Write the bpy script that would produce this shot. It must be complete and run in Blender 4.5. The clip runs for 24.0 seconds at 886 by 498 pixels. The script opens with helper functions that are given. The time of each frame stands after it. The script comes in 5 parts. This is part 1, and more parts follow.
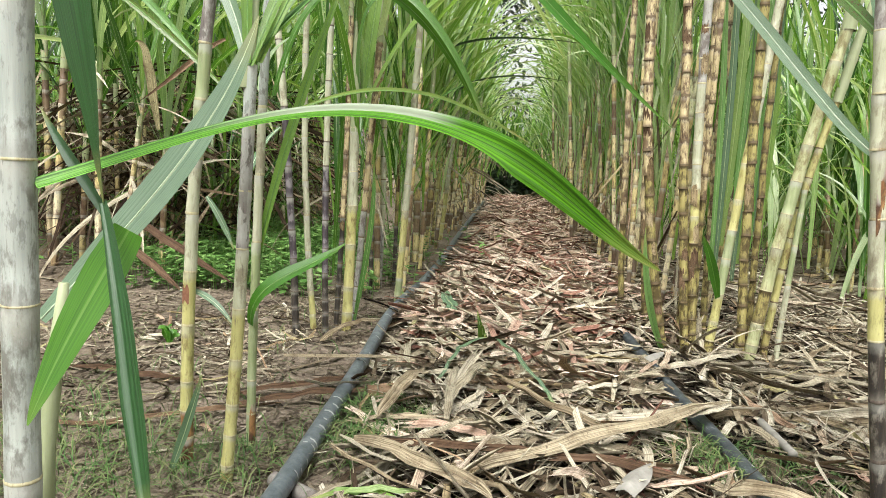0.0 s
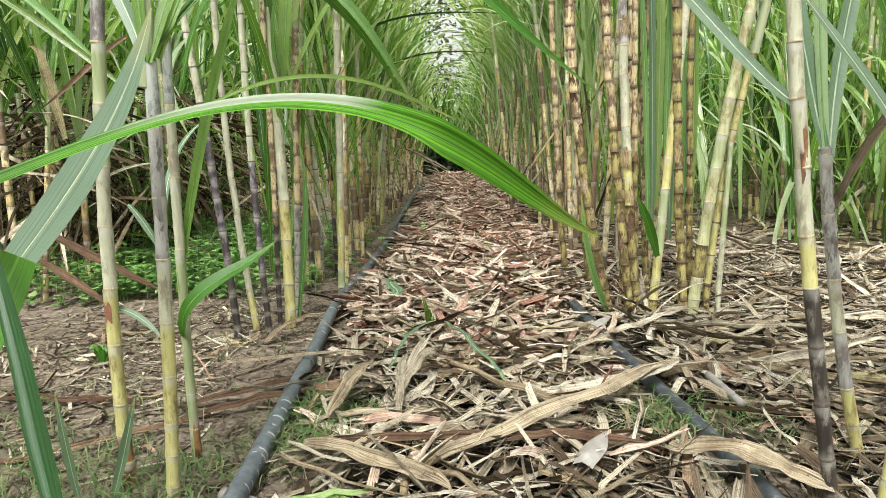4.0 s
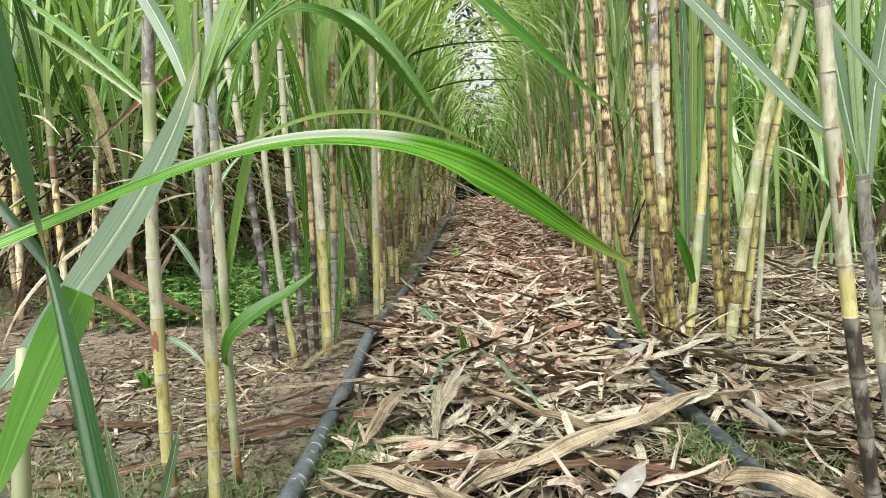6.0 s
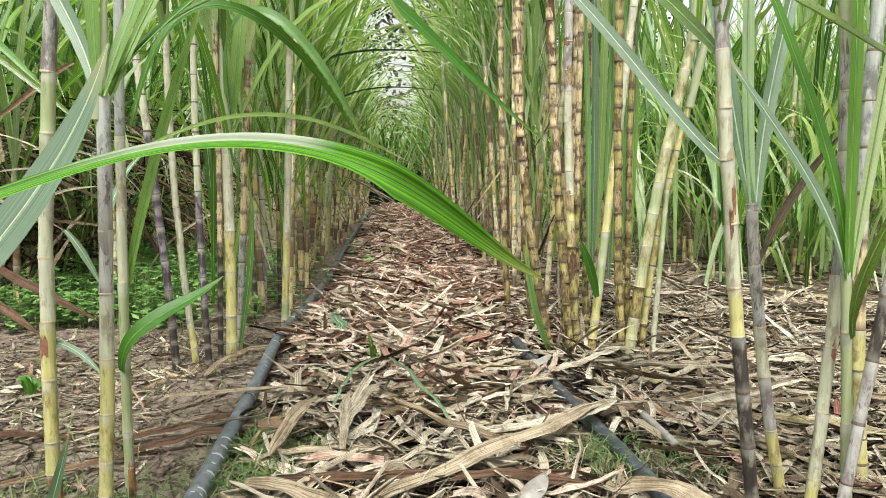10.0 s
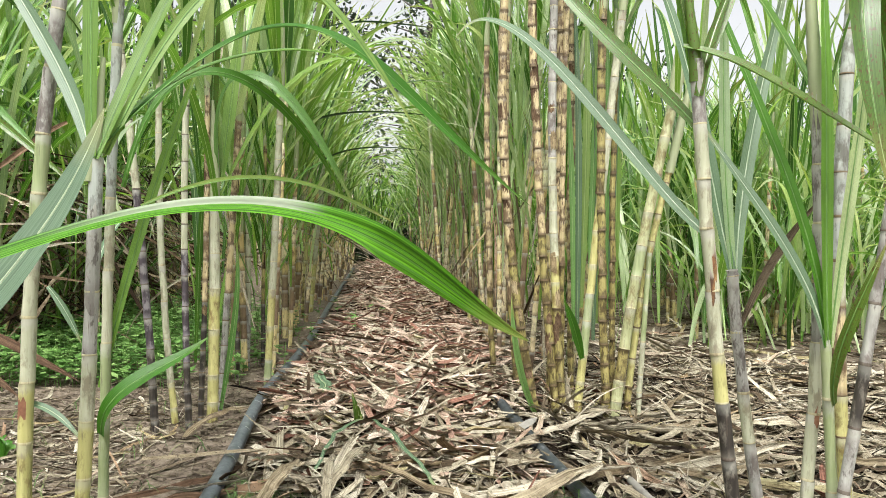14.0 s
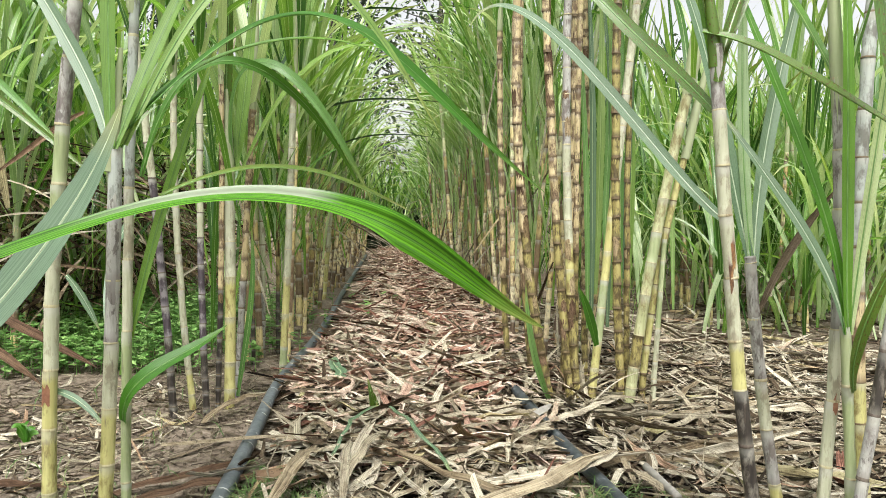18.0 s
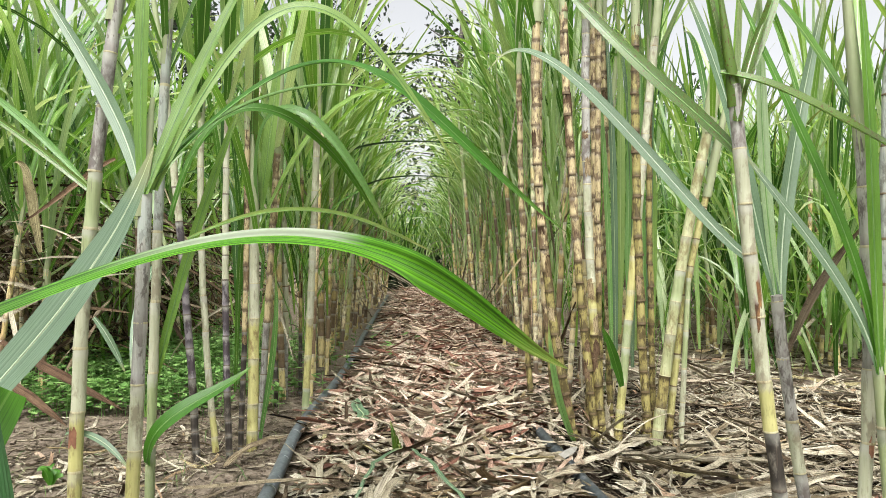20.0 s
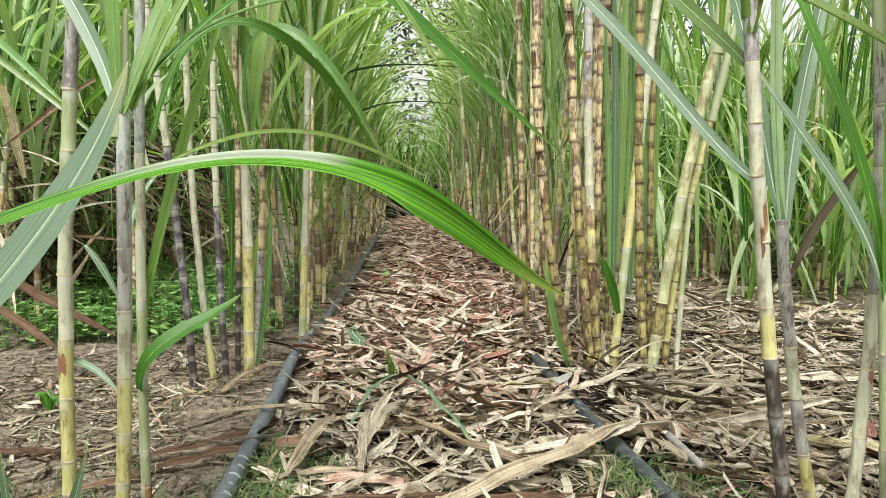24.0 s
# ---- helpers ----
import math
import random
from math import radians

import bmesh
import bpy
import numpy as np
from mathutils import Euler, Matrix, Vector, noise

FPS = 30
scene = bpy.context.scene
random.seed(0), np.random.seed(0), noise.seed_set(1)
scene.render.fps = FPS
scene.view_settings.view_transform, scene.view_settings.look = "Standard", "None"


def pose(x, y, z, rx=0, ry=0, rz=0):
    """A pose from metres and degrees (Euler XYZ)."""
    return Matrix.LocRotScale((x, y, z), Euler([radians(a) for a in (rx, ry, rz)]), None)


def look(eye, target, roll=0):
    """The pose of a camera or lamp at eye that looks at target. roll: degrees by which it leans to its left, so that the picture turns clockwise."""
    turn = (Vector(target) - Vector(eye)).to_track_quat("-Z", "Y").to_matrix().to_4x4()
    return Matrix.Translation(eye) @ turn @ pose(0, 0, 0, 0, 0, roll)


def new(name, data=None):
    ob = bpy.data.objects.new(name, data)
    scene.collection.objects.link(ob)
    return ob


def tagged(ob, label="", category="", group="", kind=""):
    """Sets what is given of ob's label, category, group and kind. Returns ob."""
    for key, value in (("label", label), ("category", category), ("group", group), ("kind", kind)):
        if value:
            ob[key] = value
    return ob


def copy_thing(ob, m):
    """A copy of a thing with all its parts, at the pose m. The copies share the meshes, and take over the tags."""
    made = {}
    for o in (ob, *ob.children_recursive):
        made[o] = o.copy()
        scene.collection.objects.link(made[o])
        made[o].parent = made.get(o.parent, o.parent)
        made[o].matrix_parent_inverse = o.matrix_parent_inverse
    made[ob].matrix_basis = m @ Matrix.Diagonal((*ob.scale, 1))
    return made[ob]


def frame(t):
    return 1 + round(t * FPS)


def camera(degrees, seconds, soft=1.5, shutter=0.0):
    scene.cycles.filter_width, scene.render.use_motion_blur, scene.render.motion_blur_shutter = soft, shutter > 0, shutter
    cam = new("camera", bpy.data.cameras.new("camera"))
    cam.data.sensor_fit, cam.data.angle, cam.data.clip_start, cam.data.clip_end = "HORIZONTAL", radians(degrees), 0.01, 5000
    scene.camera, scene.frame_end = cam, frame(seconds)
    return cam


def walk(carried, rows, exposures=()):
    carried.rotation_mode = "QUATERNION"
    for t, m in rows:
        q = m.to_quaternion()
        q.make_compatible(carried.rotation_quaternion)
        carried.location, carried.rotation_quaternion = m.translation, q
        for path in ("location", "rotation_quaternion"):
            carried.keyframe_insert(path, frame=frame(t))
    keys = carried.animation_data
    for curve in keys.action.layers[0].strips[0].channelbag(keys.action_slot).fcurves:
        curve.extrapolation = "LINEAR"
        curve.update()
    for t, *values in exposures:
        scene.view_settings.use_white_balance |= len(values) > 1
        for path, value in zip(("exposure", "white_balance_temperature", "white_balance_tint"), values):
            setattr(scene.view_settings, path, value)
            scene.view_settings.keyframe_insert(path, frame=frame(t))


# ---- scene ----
cam = camera(67.10, 24.0, soft=0.5)
PATH = [
    (0, pose(0.000, 0.000, 0.523, 82.62, -2.90, 5.74)),
    (0.5, pose(0.000, 0.004, 0.525, 82.23, -3.08, 6.23)),
    (1, pose(0.002, 0.004, 0.528, 82.42, -1.50, 6.37)),
    (1.5, pose(0.004, 0.008, 0.528, 83.45, -0.06, 4.08)),
    (2, pose(0.007, 0.021, 0.526, 82.86, 0.88, 1.35)),
    (2.5, pose(0.011, 0.023, 0.528, 82.91, 1.24, 0.49)),
    (4.5, pose(0.015, 0.037, 0.526, 80.61, 2.30, 0.45)),
    (5, pose(0.012, 0.036, 0.525, 80.90, 1.78, 1.17)),
    (5.5, pose(0.009, 0.031, 0.529, 81.24, 1.92, 1.72)),
    (6, pose(0.012, 0.018, 0.538, 83.18, 2.88, 3.09)),
    (6.5, pose(0.009, 0.018, 0.543, 83.10, 2.47, -0.75)),
    (7, pose(0.006, 0.020, 0.540, 81.80, 2.21, -1.50)),
    (7.5, pose(0.001, 0.026, 0.538, 81.34, 3.40, -2.13)),
    (8, pose(0.001, 0.019, 0.540, 81.29, 2.36, -1.74)),
    (8.5, pose(-0.001, 0.014, 0.544, 82.62, 1.46, -1.42)),
    (9, pose(0.001, 0.018, 0.543, 81.69, 1.17, -2.52)),
    (9.5, pose(0.008, 0.022, 0.544, 81.75, 0.26, -5.19)),
    (10, pose(0.006, 0.015, 0.547, 83.49, -0.06, -4.23)),
    (10.5, pose(0.004, 0.008, 0.549, 84.45, -0.45, -4.83)),
    (12.5, pose(0.002, 0.013, 0.557, 84.72, -0.40, -3.62)),
    (13, pose(0.000, 0.009, 0.559, 86.25, -0.34, -4.72)),
    (13.5, pose(0.002, 0.015, 0.557, 85.68, 1.35, -5.35)),
    (14, pose(0.002, 0.005, 0.558, 88.35, -0.71, -5.48)),
    (14.5, pose(0.001, 0.003, 0.559, 88.13, -0.53, -5.21)),
    (15, pose(-0.000, 0.003, 0.559, 87.78, -0.53, -4.01)),
    (15.5, pose(-0.002, 0.002, 0.560, 87.09, -0.32, -3.73)),
    (16, pose(-0.003, 0.002, 0.559, 86.77, -0.58, -3.51)),
    (16.5, pose(-0.004, 0.001, 0.560, 86.83, -0.43, -2.92)),
    (17, pose(-0.007, -0.005, 0.563, 87.78, -0.99, -4.13)),
    (17.5, pose(-0.006, -0.000, 0.561, 87.10, -0.83, -3.45)),
    (18, pose(-0.006, 0.004, 0.560, 87.20, -0.44, -4.52)),
    (18.5, pose(-0.005, 0.007, 0.558, 86.39, -0.50, -3.25)),
    (19, pose(-0.005, 0.000, 0.561, 87.50, -0.41, -3.47)),
    (19.5, pose(-0.009, -0.003, 0.562, 90.80, -0.09, -3.15)),
    (21.5, pose(-0.001, 0.013, 0.556, 88.60, 0.09, -1.80)),
    (22, pose(-0.005, 0.016, 0.559, 87.46, 0.35, -1.80)),
    (22.5, pose(-0.008, 0.017, 0.560, 85.99, 0.36, -2.53)),
    (23, pose(-0.012, 0.016, 0.559, 85.24, 0.25, -2.42)),
    (23.5, pose(-0.008, 0.020, 0.557, 83.41, -0.25, -2.83)),
    (24, pose(0.000, 0.034, 0.552, 84.60, 0.06, -2.86)),
]
walk(cam, PATH)

# ---- light: bright overcast day ----
SUN_ELEVATION, SUN_TURN = radians(60), radians(191)
world = bpy.data.worlds.new("overcast_sky")
scene.world = world
world.use_nodes = True
wn, wl = world.node_tree.nodes, world.node_tree.links
sky = wn.new("ShaderNodeTexSky")
sky.sky_type, sky.sun_disc = "NISHITA", False
sky.sun_elevation, sky.sun_rotation = SUN_ELEVATION, SUN_TURN
sky.dust_density, sky.air_density = 4.0, 1.0
grey = wn.new("ShaderNodeHueSaturation")
grey.inputs["Saturation"].default_value = 0.12
wl.new(sky.outputs["Color"], grey.inputs["Color"])
wl.new(grey.outputs["Color"], wn["Background"].inputs["Color"])
wn["Background"].inputs["Strength"].default_value = 0.14

sun = new("sun", bpy.data.lights.new("sun", "SUN"))
sun.data.energy, sun.data.angle, sun.data.color = 2.95, radians(30), (0.985, 0.978, 0.915)
sun.matrix_world = look((-1.5, -6, 14), (0, 2, 0))
scene.view_settings.exposure = 0.90



# ---- materials ----
class Nodes:
    """Short hand for building one material."""

    def __init__(self, name):
        self.mat = bpy.data.materials.new(name)
        self.mat.use_nodes = True
        self.tree = self.mat.node_tree
        self.bsdf = self.tree.nodes["Principled BSDF"]
        self.out = self.tree.nodes["Material Output"]

    def add(self, kind, **values):
        n = self.tree.nodes.new(kind)
        for key, value in values.items():
            if key in n.inputs:
                n.inputs[key].default_value = value
        return n

    def link(self, a, b):
        self.tree.links.new(a, b)

    def noise(self, scale, detail=4.0, rough=0.55, coords="Object", stretch=(1, 1, 1)):
        c = self.add("ShaderNodeTexCoord")
        m = self.add("ShaderNodeMapping")
        m.inputs["Scale"].default_value = stretch
        self.link(c.outputs[coords], m.inputs["Vector"])
        n = self.add("ShaderNodeTexNoise", Scale=scale, Detail=detail, Roughness=rough)
        self.link(m.outputs["Vector"], n.inputs["Vector"])
        return n.outputs["Fac"]

    def ramp(self, fac, stops):
        r = self.add("ShaderNodeValToRGB")
        el = r.color_ramp.elements
        while len(el) < len(stops):
            el.new(0.5)
        for e, (p, c) in zip(el, stops):
            e.position, e.color = p, (*c, 1)
        self.link(fac, r.inputs["Fac"])
        return r.outputs["Color"]

    def mix(self, fac, a, b, blend="MIX"):
        m = self.add("ShaderNodeMix")
        m.data_type, m.blend_type = "RGBA", blend
        for sock, v in ((m.inputs["Factor"], fac), (m.inputs["A"], a), (m.inputs["B"], b)):
            if isinstance(v, (int, float)):
                sock.default_value = v
            elif isinstance(v, tuple):
                sock.default_value = (*v, 1)
            else:
                self.link(v, sock)
        return m.outputs["Result"]

    def math(self, op, a, b=0.5):
        m = self.add("ShaderNodeMath")
        m.operation = op
        for sock, v in ((m.inputs[0], a), (m.inputs[1], b)):
            if isinstance(v, (int, float)):
                sock.default_value = v
            else:
                self.link(v, sock)
        return m.outputs[0]

    def bump(self, height, strength=0.3, distance=0.004):
        b = self.add("ShaderNodeBump", Strength=strength, Distance=distance)
        self.link(height, b.inputs["Height"])
        self.link(b.outputs["Normal"], self.bsdf.inputs["Normal"])
        return b.outputs["Normal"]

    def surface(self, colour, rough, spec=0.5):
        self.link(colour, self.bsdf.inputs["Base Color"])
        if isinstance(rough, (int, float)):
            self.bsdf.inputs["Roughness"].default_value = rough
        else:
            self.link(rough, self.bsdf.inputs["Roughness"])
        self.bsdf.inputs["Specular IOR Level"].default_value = spec
        return self.mat

    def chance(self, islands):
        if islands:
            return self.add("ShaderNodeNewGeometry").outputs["Random Per Island"]
        return self.add("ShaderNodeObjectInfo").outputs["Random"]


def leaf_material(name, stops, islands=False, rib=(0.50, 0.58, 0.34), glow=0.41, rough=0.30, spots=0.0, ribby=0.6, veins=0.75, count=34, sharp=0.0, waxy=0.0, age=1.0):
    """A long grass blade: parallel veins, a pale midrib, light shining through it."""
    k = Nodes(name)
    uv = k.add("ShaderNodeSeparateXYZ")
    c = k.add("ShaderNodeTexCoord")
    k.link(c.outputs["UV"], uv.inputs[0])
    base = k.ramp(k.chance(islands), stops)
    vein = k.noise(1.0, 3, 0.6, "UV", (count, 0.7, 1))
    col = k.mix(veins, base, k.ramp(vein, [(0.32 + sharp, (0.36, 0.44, 0.28)), (0.5, (0.95, 0.96, 0.9)), (0.7 - sharp, (1.5, 1.4, 1.35))]), "MULTIPLY")
    blotch = k.noise(9.0, 3, 0.6)
    col = k.mix(0.45, col, k.ramp(blotch, [(0.35, (0.7, 0.75, 0.6)), (0.7, (1.2, 1.15, 1.15))]), "MULTIPLY")
    # pale yellow ageing towards the tip
    tip = k.math("SMOOTH_MIN", k.math("MULTIPLY", k.math("SUBTRACT", uv.outputs["Y"], 0.82), 4.0), 0.6)
    col = k.mix(k.math("MULTIPLY", k.math("MAXIMUM", tip, 0.0), age), col, (0.33, 0.30, 0.10))
    off = k.math("ABSOLUTE", k.math("SUBTRACT", uv.outputs["X"], 0.5))
    ribmask = k.math("MULTIPLY", k.math("LESS_THAN", off, 0.032), ribby)
    col = k.mix(ribmask, col, rib)
    if spots:
        sp = k.noise(420.0, 2, 0.5, "Object", (1, 1, 0.5))
        col = k.mix(k.math("MULTIPLY", k.math("GREATER_THAN", sp, 0.62), spots), col, (0.10, 0.05, 0.015))
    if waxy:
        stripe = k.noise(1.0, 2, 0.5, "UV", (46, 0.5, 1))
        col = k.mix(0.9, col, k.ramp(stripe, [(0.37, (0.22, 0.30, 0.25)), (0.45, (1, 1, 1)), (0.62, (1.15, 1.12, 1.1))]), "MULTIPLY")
        # silvery sky sheen painted into one half of the blade, up to the crease
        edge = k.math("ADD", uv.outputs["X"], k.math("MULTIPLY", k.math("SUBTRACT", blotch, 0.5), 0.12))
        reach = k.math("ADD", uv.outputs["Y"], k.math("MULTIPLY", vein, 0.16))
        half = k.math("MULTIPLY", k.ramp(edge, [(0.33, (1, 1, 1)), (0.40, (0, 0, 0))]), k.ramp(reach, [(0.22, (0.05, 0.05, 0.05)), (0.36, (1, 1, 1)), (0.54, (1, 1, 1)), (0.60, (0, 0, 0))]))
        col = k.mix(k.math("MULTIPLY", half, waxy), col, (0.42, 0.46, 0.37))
    k.bump(vein, 0.35, 0.001)
    k.surface(col, rough, 0.6)
    tr = k.add("ShaderNodeBsdfTranslucent")
    bright = k.mix(1.0, col, (1.45, 1.5, 0.85), "MULTIPLY")
    k.link(bright, tr.inputs["Color"])
    mx = k.add("ShaderNodeMixShader", Fac=glow)
    k.link(k.bsdf.outputs[0], mx.inputs[1])
    k.link(tr.outputs[0], mx.inputs[2])
    k.link(mx.outputs[0], k.out.inputs["Surface"])
    return k.mat


GREENS = [(0.0, (0.028, 0.085, 0.018)), (0.2, (0.065, 0.17, 0.028)), (0.42, (0.15, 0.31, 0.05)), (0.62, (0.28, 0.43, 0.11)), (0.78, (0.27, 0.39, 0.23)), (0.9, (0.40, 0.50, 0.36)), (1.0, (0.54, 0.63, 0.40))]
M_LEAF = leaf_material("cane_leaf", GREENS)
M_LEAF_FAR = leaf_material("cane_leaf_field", GREENS, islands=True, glow=0.46)
M_BRIGHT = leaf_material("fresh_leaf", [(0.0, (0.047, 0.170, 0.011)), (1.0, (0.078, 0.215, 0.017))], rib=(0.16, 0.30, 0.07), glow=0.25, rough=0.46, veins=0.6, age=0.25)
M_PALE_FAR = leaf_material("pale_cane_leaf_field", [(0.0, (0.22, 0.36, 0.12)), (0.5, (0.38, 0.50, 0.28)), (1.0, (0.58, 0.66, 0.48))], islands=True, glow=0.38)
M_PALELEAF = leaf_material("pale_cane_leaf", [(0.0, (0.16, 0.30, 0.06)), (0.5, (0.26, 0.39, 0.13)), (1.0, (0.42, 0.52, 0.28))], glow=0.42)
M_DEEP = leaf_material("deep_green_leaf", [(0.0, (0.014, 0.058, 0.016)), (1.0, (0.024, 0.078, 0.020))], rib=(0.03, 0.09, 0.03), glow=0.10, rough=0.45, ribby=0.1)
# the pale sky sheen on this blade is painted into its colour
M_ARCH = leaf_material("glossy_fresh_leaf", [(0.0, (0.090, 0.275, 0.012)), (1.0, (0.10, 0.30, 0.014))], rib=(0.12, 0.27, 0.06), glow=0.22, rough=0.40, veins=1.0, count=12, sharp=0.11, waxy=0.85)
M_BLUE = leaf_material("blue_green_leaf", [(0.0, (0.12, 0.20, 0.13)), (1.0, (0.155, 0.235, 0.16))], glow=0.25, rough=0.42, ribby=0.7)
M_OLIVELEAF = leaf_material("olive_leaf", [(0.0, (0.13, 0.20, 0.04)), (1.0, (0.18, 0.25, 0.06))], rib=(0.45, 0.48, 0.30), ribby=0.9)
M_SPOT = leaf_material("rust_spotted_leaf", [(0.0, (0.065, 0.135, 0.022)), (1.0, (0.11, 0.185, 0.03))], glow=0.25, spots=0.8)


def straw_material(name, stops, islands=False, streak=13):
    """Dry leaf: fibrous, streaked, matt, darker mould patches."""
    k = Nodes(name)
    base = k.ramp(k.chance(islands), stops)
    fibre = k.noise(1.0, 4, 0.65, "UV", (streak, 1.6, 1))
    col = k.mix(0.88, base, k.ramp(fibre, [(0.34, (0.20, 0.165, 0.14)), (0.47, (0.85, 0.83, 0.80)), (0.66, (1.45, 1.44, 1.42))]), "MULTIPLY")
    thread = k.noise(1.0, 3, 0.6, "UV", (streak * 3.2, 3.0, 1))
    col = k.mix(0.75, col, k.ramp(thread, [(0.36, (0.42, 0.36, 0.30)), (0.5, (1.0, 0.99, 0.97)), (0.64, (1.28, 1.28, 1.26))]), "MULTIPLY")
    stain = k.noise(16.0, 5, 0.7)
    col = k.mix(0.75, col, k.ramp(stain, [(0.34, (0.30, 0.24, 0.19)), (0.52, (1.0, 1.0, 1.0)), (0.8, (1.18, 1.18, 1.16))]), "MULTIPLY")
    fleck = k.noise(150.0, 2, 0.6)
    col = k.mix(k.ramp(fleck, [(0.62, (0, 0, 0)), (0.70, (0.7, 0.7, 0.7))]), col, (0.05, 0.036, 0.026))
    k.bump(k.math("ADD", fibre, thread), 0.7, 0.002)
    return k.surface(col, 0.78, 0.12)


STRAW = [(0.0, (0.050, 0.034, 0.022)), (0.14, (0.13, 0.10, 0.070)), (0.30, (0.29, 0.255, 0.19)), (0.60, (0.45, 0.415, 0.325)), (0.88, (0.56, 0.53, 0.45)), (0.94, (0.40, 0.27, 0.19)), (1.0, (0.36, 0.345, 0.19))]
# near-black browns that paint the shade in the gaps of the litter
GAP_SHADE = [(0.0, (0.006, 0.004, 0.003)), (0.5, (0.022, 0.016, 0.011)), (0.8, (0.07, 0.054, 0.038)), (1.0, (0.20, 0.165, 0.12))]
RED_STRAW = [(0.0, (0.085, 0.038, 0.028)), (0.2, (0.28, 0.145, 0.11)), (0.5, (0.54, 0.41, 0.335)), (1.0, (0.74, 0.64, 0.56))]
M_STRAW = straw_material("dry_cane_leaf", STRAW)
M_STRAW_ALL = straw_material("dry_cane_leaf_mass", STRAW, True)
M_GAP_SHADE_ALL = straw_material("gap_shade_leaf_mass", GAP_SHADE, True)
M_RED_ALL = straw_material("reddish_dry_leaf_mass", RED_STRAW, True)
M_RED = straw_material("reddish_dry_leaf", RED_STRAW)
M_PALE = straw_material("bleached_dry_leaf", [(0.0, (0.31, 0.28, 0.21)), (1.0, (0.50, 0.465, 0.385))], streak=15)
M_OLD = straw_material("faded_olive_leaf", [(0.0, (0.27, 0.245, 0.14)), (1.0, (0.35, 0.325, 0.20))], streak=15)
M_STREAK = straw_material("streaked_brown_dry_leaf", [(0.0, (0.19, 0.152, 0.10)), (1.0, (0.34, 0.295, 0.215))], streak=11)
M_SHEATH = straw_material("torn_dry_sheath", [(0.0, (0.20, 0.145, 0.08)), (0.5, (0.37, 0.295, 0.185)), (1.0, (0.50, 0.43, 0.31))], streak=9)
M_BROWN = straw_material("brown_rolled_dry_leaf", [(0.0, (0.085, 0.052, 0.034)), (1.0, (0.22, 0.15, 0.10))], streak=9)
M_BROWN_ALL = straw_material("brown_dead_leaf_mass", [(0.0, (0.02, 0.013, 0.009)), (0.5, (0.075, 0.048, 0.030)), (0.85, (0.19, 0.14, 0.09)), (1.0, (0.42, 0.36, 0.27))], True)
M_CHAFF = straw_material("chopped_chaff", [(0.0, (0.06, 0.046, 0.036)), (0.5, (0.16, 0.135, 0.10)), (1.0, (0.32, 0.285, 0.22))], True)


def cane_material(name, low, high, patch, amount, rough=0.45, islands=False, stops=None, bloom=0.55, stain=0.6, reach=0.20, head=0.0, mottle=0.0):
    """Cane rind: lengthways streaks, bloom and scuffed patches."""
    k = Nodes(name)
    streak = k.noise(1.0, 4, 0.6, "Object", (150, 150, 9))
    col = k.ramp(streak, [(0.3, low), (0.7, high)])
    if islands:
        col = k.mix(0.7, k.ramp(k.chance(True), stops), col, "MULTIPLY")
        col = k.mix(1.0, col, (1.9, 1.9, 1.9), "MULTIPLY")
    blot = k.noise(38.0, 5, 0.7, "Object", (1, 1, 0.45))
    mask = k.ramp(blot, [(0.60 - 0.2 * amount, (0, 0, 0)), (0.68 - 0.15 * amount, (1, 1, 1))])
    col = k.mix(k.math("MULTIPLY", mask, 0.85), col, patch)
    scratch = k.noise(1.0, 5, 0.7, "Object", (260, 260, 22))
    col = k.mix(k.ramp(scratch, [(0.58, (0, 0, 0)), (0.70, (0.75, 0.75, 0.75))]), col, (0.12, 0.09, 0.07))
    uv = k.add("ShaderNodeSeparateXYZ")
    k.link(k.add("ShaderNodeTexCoord").outputs["UV"], uv.inputs[0])
    ragged = k.math("ADD", uv.outputs["Y"], k.math("MULTIPLY", k.math("SUBTRACT", blot, 0.5), 0.45))
    wax = k.ramp(ragged, [(0.80, (0, 0, 0)), (0.93, (bloom, bloom, bloom))])
    col = k.mix(wax, col, (0.50, 0.49, 0.44))
    foot = k.ramp(ragged, [(0.03, (stain, stain, stain)), (reach, (0, 0, 0))])
    col = k.mix(foot, col, patch)
    if head:
        top = k.ramp(k.math("ADD", uv.outputs["Y"], k.math("MULTIPLY", k.math("SUBTRACT", scratch, 0.5), 0.6)), [(1 - head, (0, 0, 0)), (1 - head * 0.45, (stain, stain, stain))])
        col = k.mix(top, col, patch)
    if mottle:
        spot = k.noise(1.0, 4, 0.7, "Object", (90, 90, 26))
        col = k.mix(k.ramp(spot, [(0.56, (0, 0, 0)), (0.62, (mottle, mottle, mottle))]), col, (patch[0] * 0.7, patch[1] * 0.7, patch[2] * 0.7))
    k.bump(streak, 0.25, 0.001)
    return k.surface(col, rough, 0.45)


M_YELLOW = cane_material("yellow_cane", (0.38, 0.35, 0.125), (0.53, 0.50, 0.225), (0.20, 0.145, 0.055), 0.35, mottle=0.35, stain=0.3, bloom=0.4)
M_PALECANE = cane_material("pale_waxy_cane", (0.35, 0.355, 0.245), (0.50, 0.50, 0.37), (0.22, 0.19, 0.13), 0.4, 0.55, mottle=0.35, stain=0.3)
M_GREY = cane_material("grey_bloom_cane", (0.24, 0.23, 0.215), (0.43, 0.42, 0.385), (0.13, 0.105, 0.095), 0.45, 0.65, mottle=0.8)
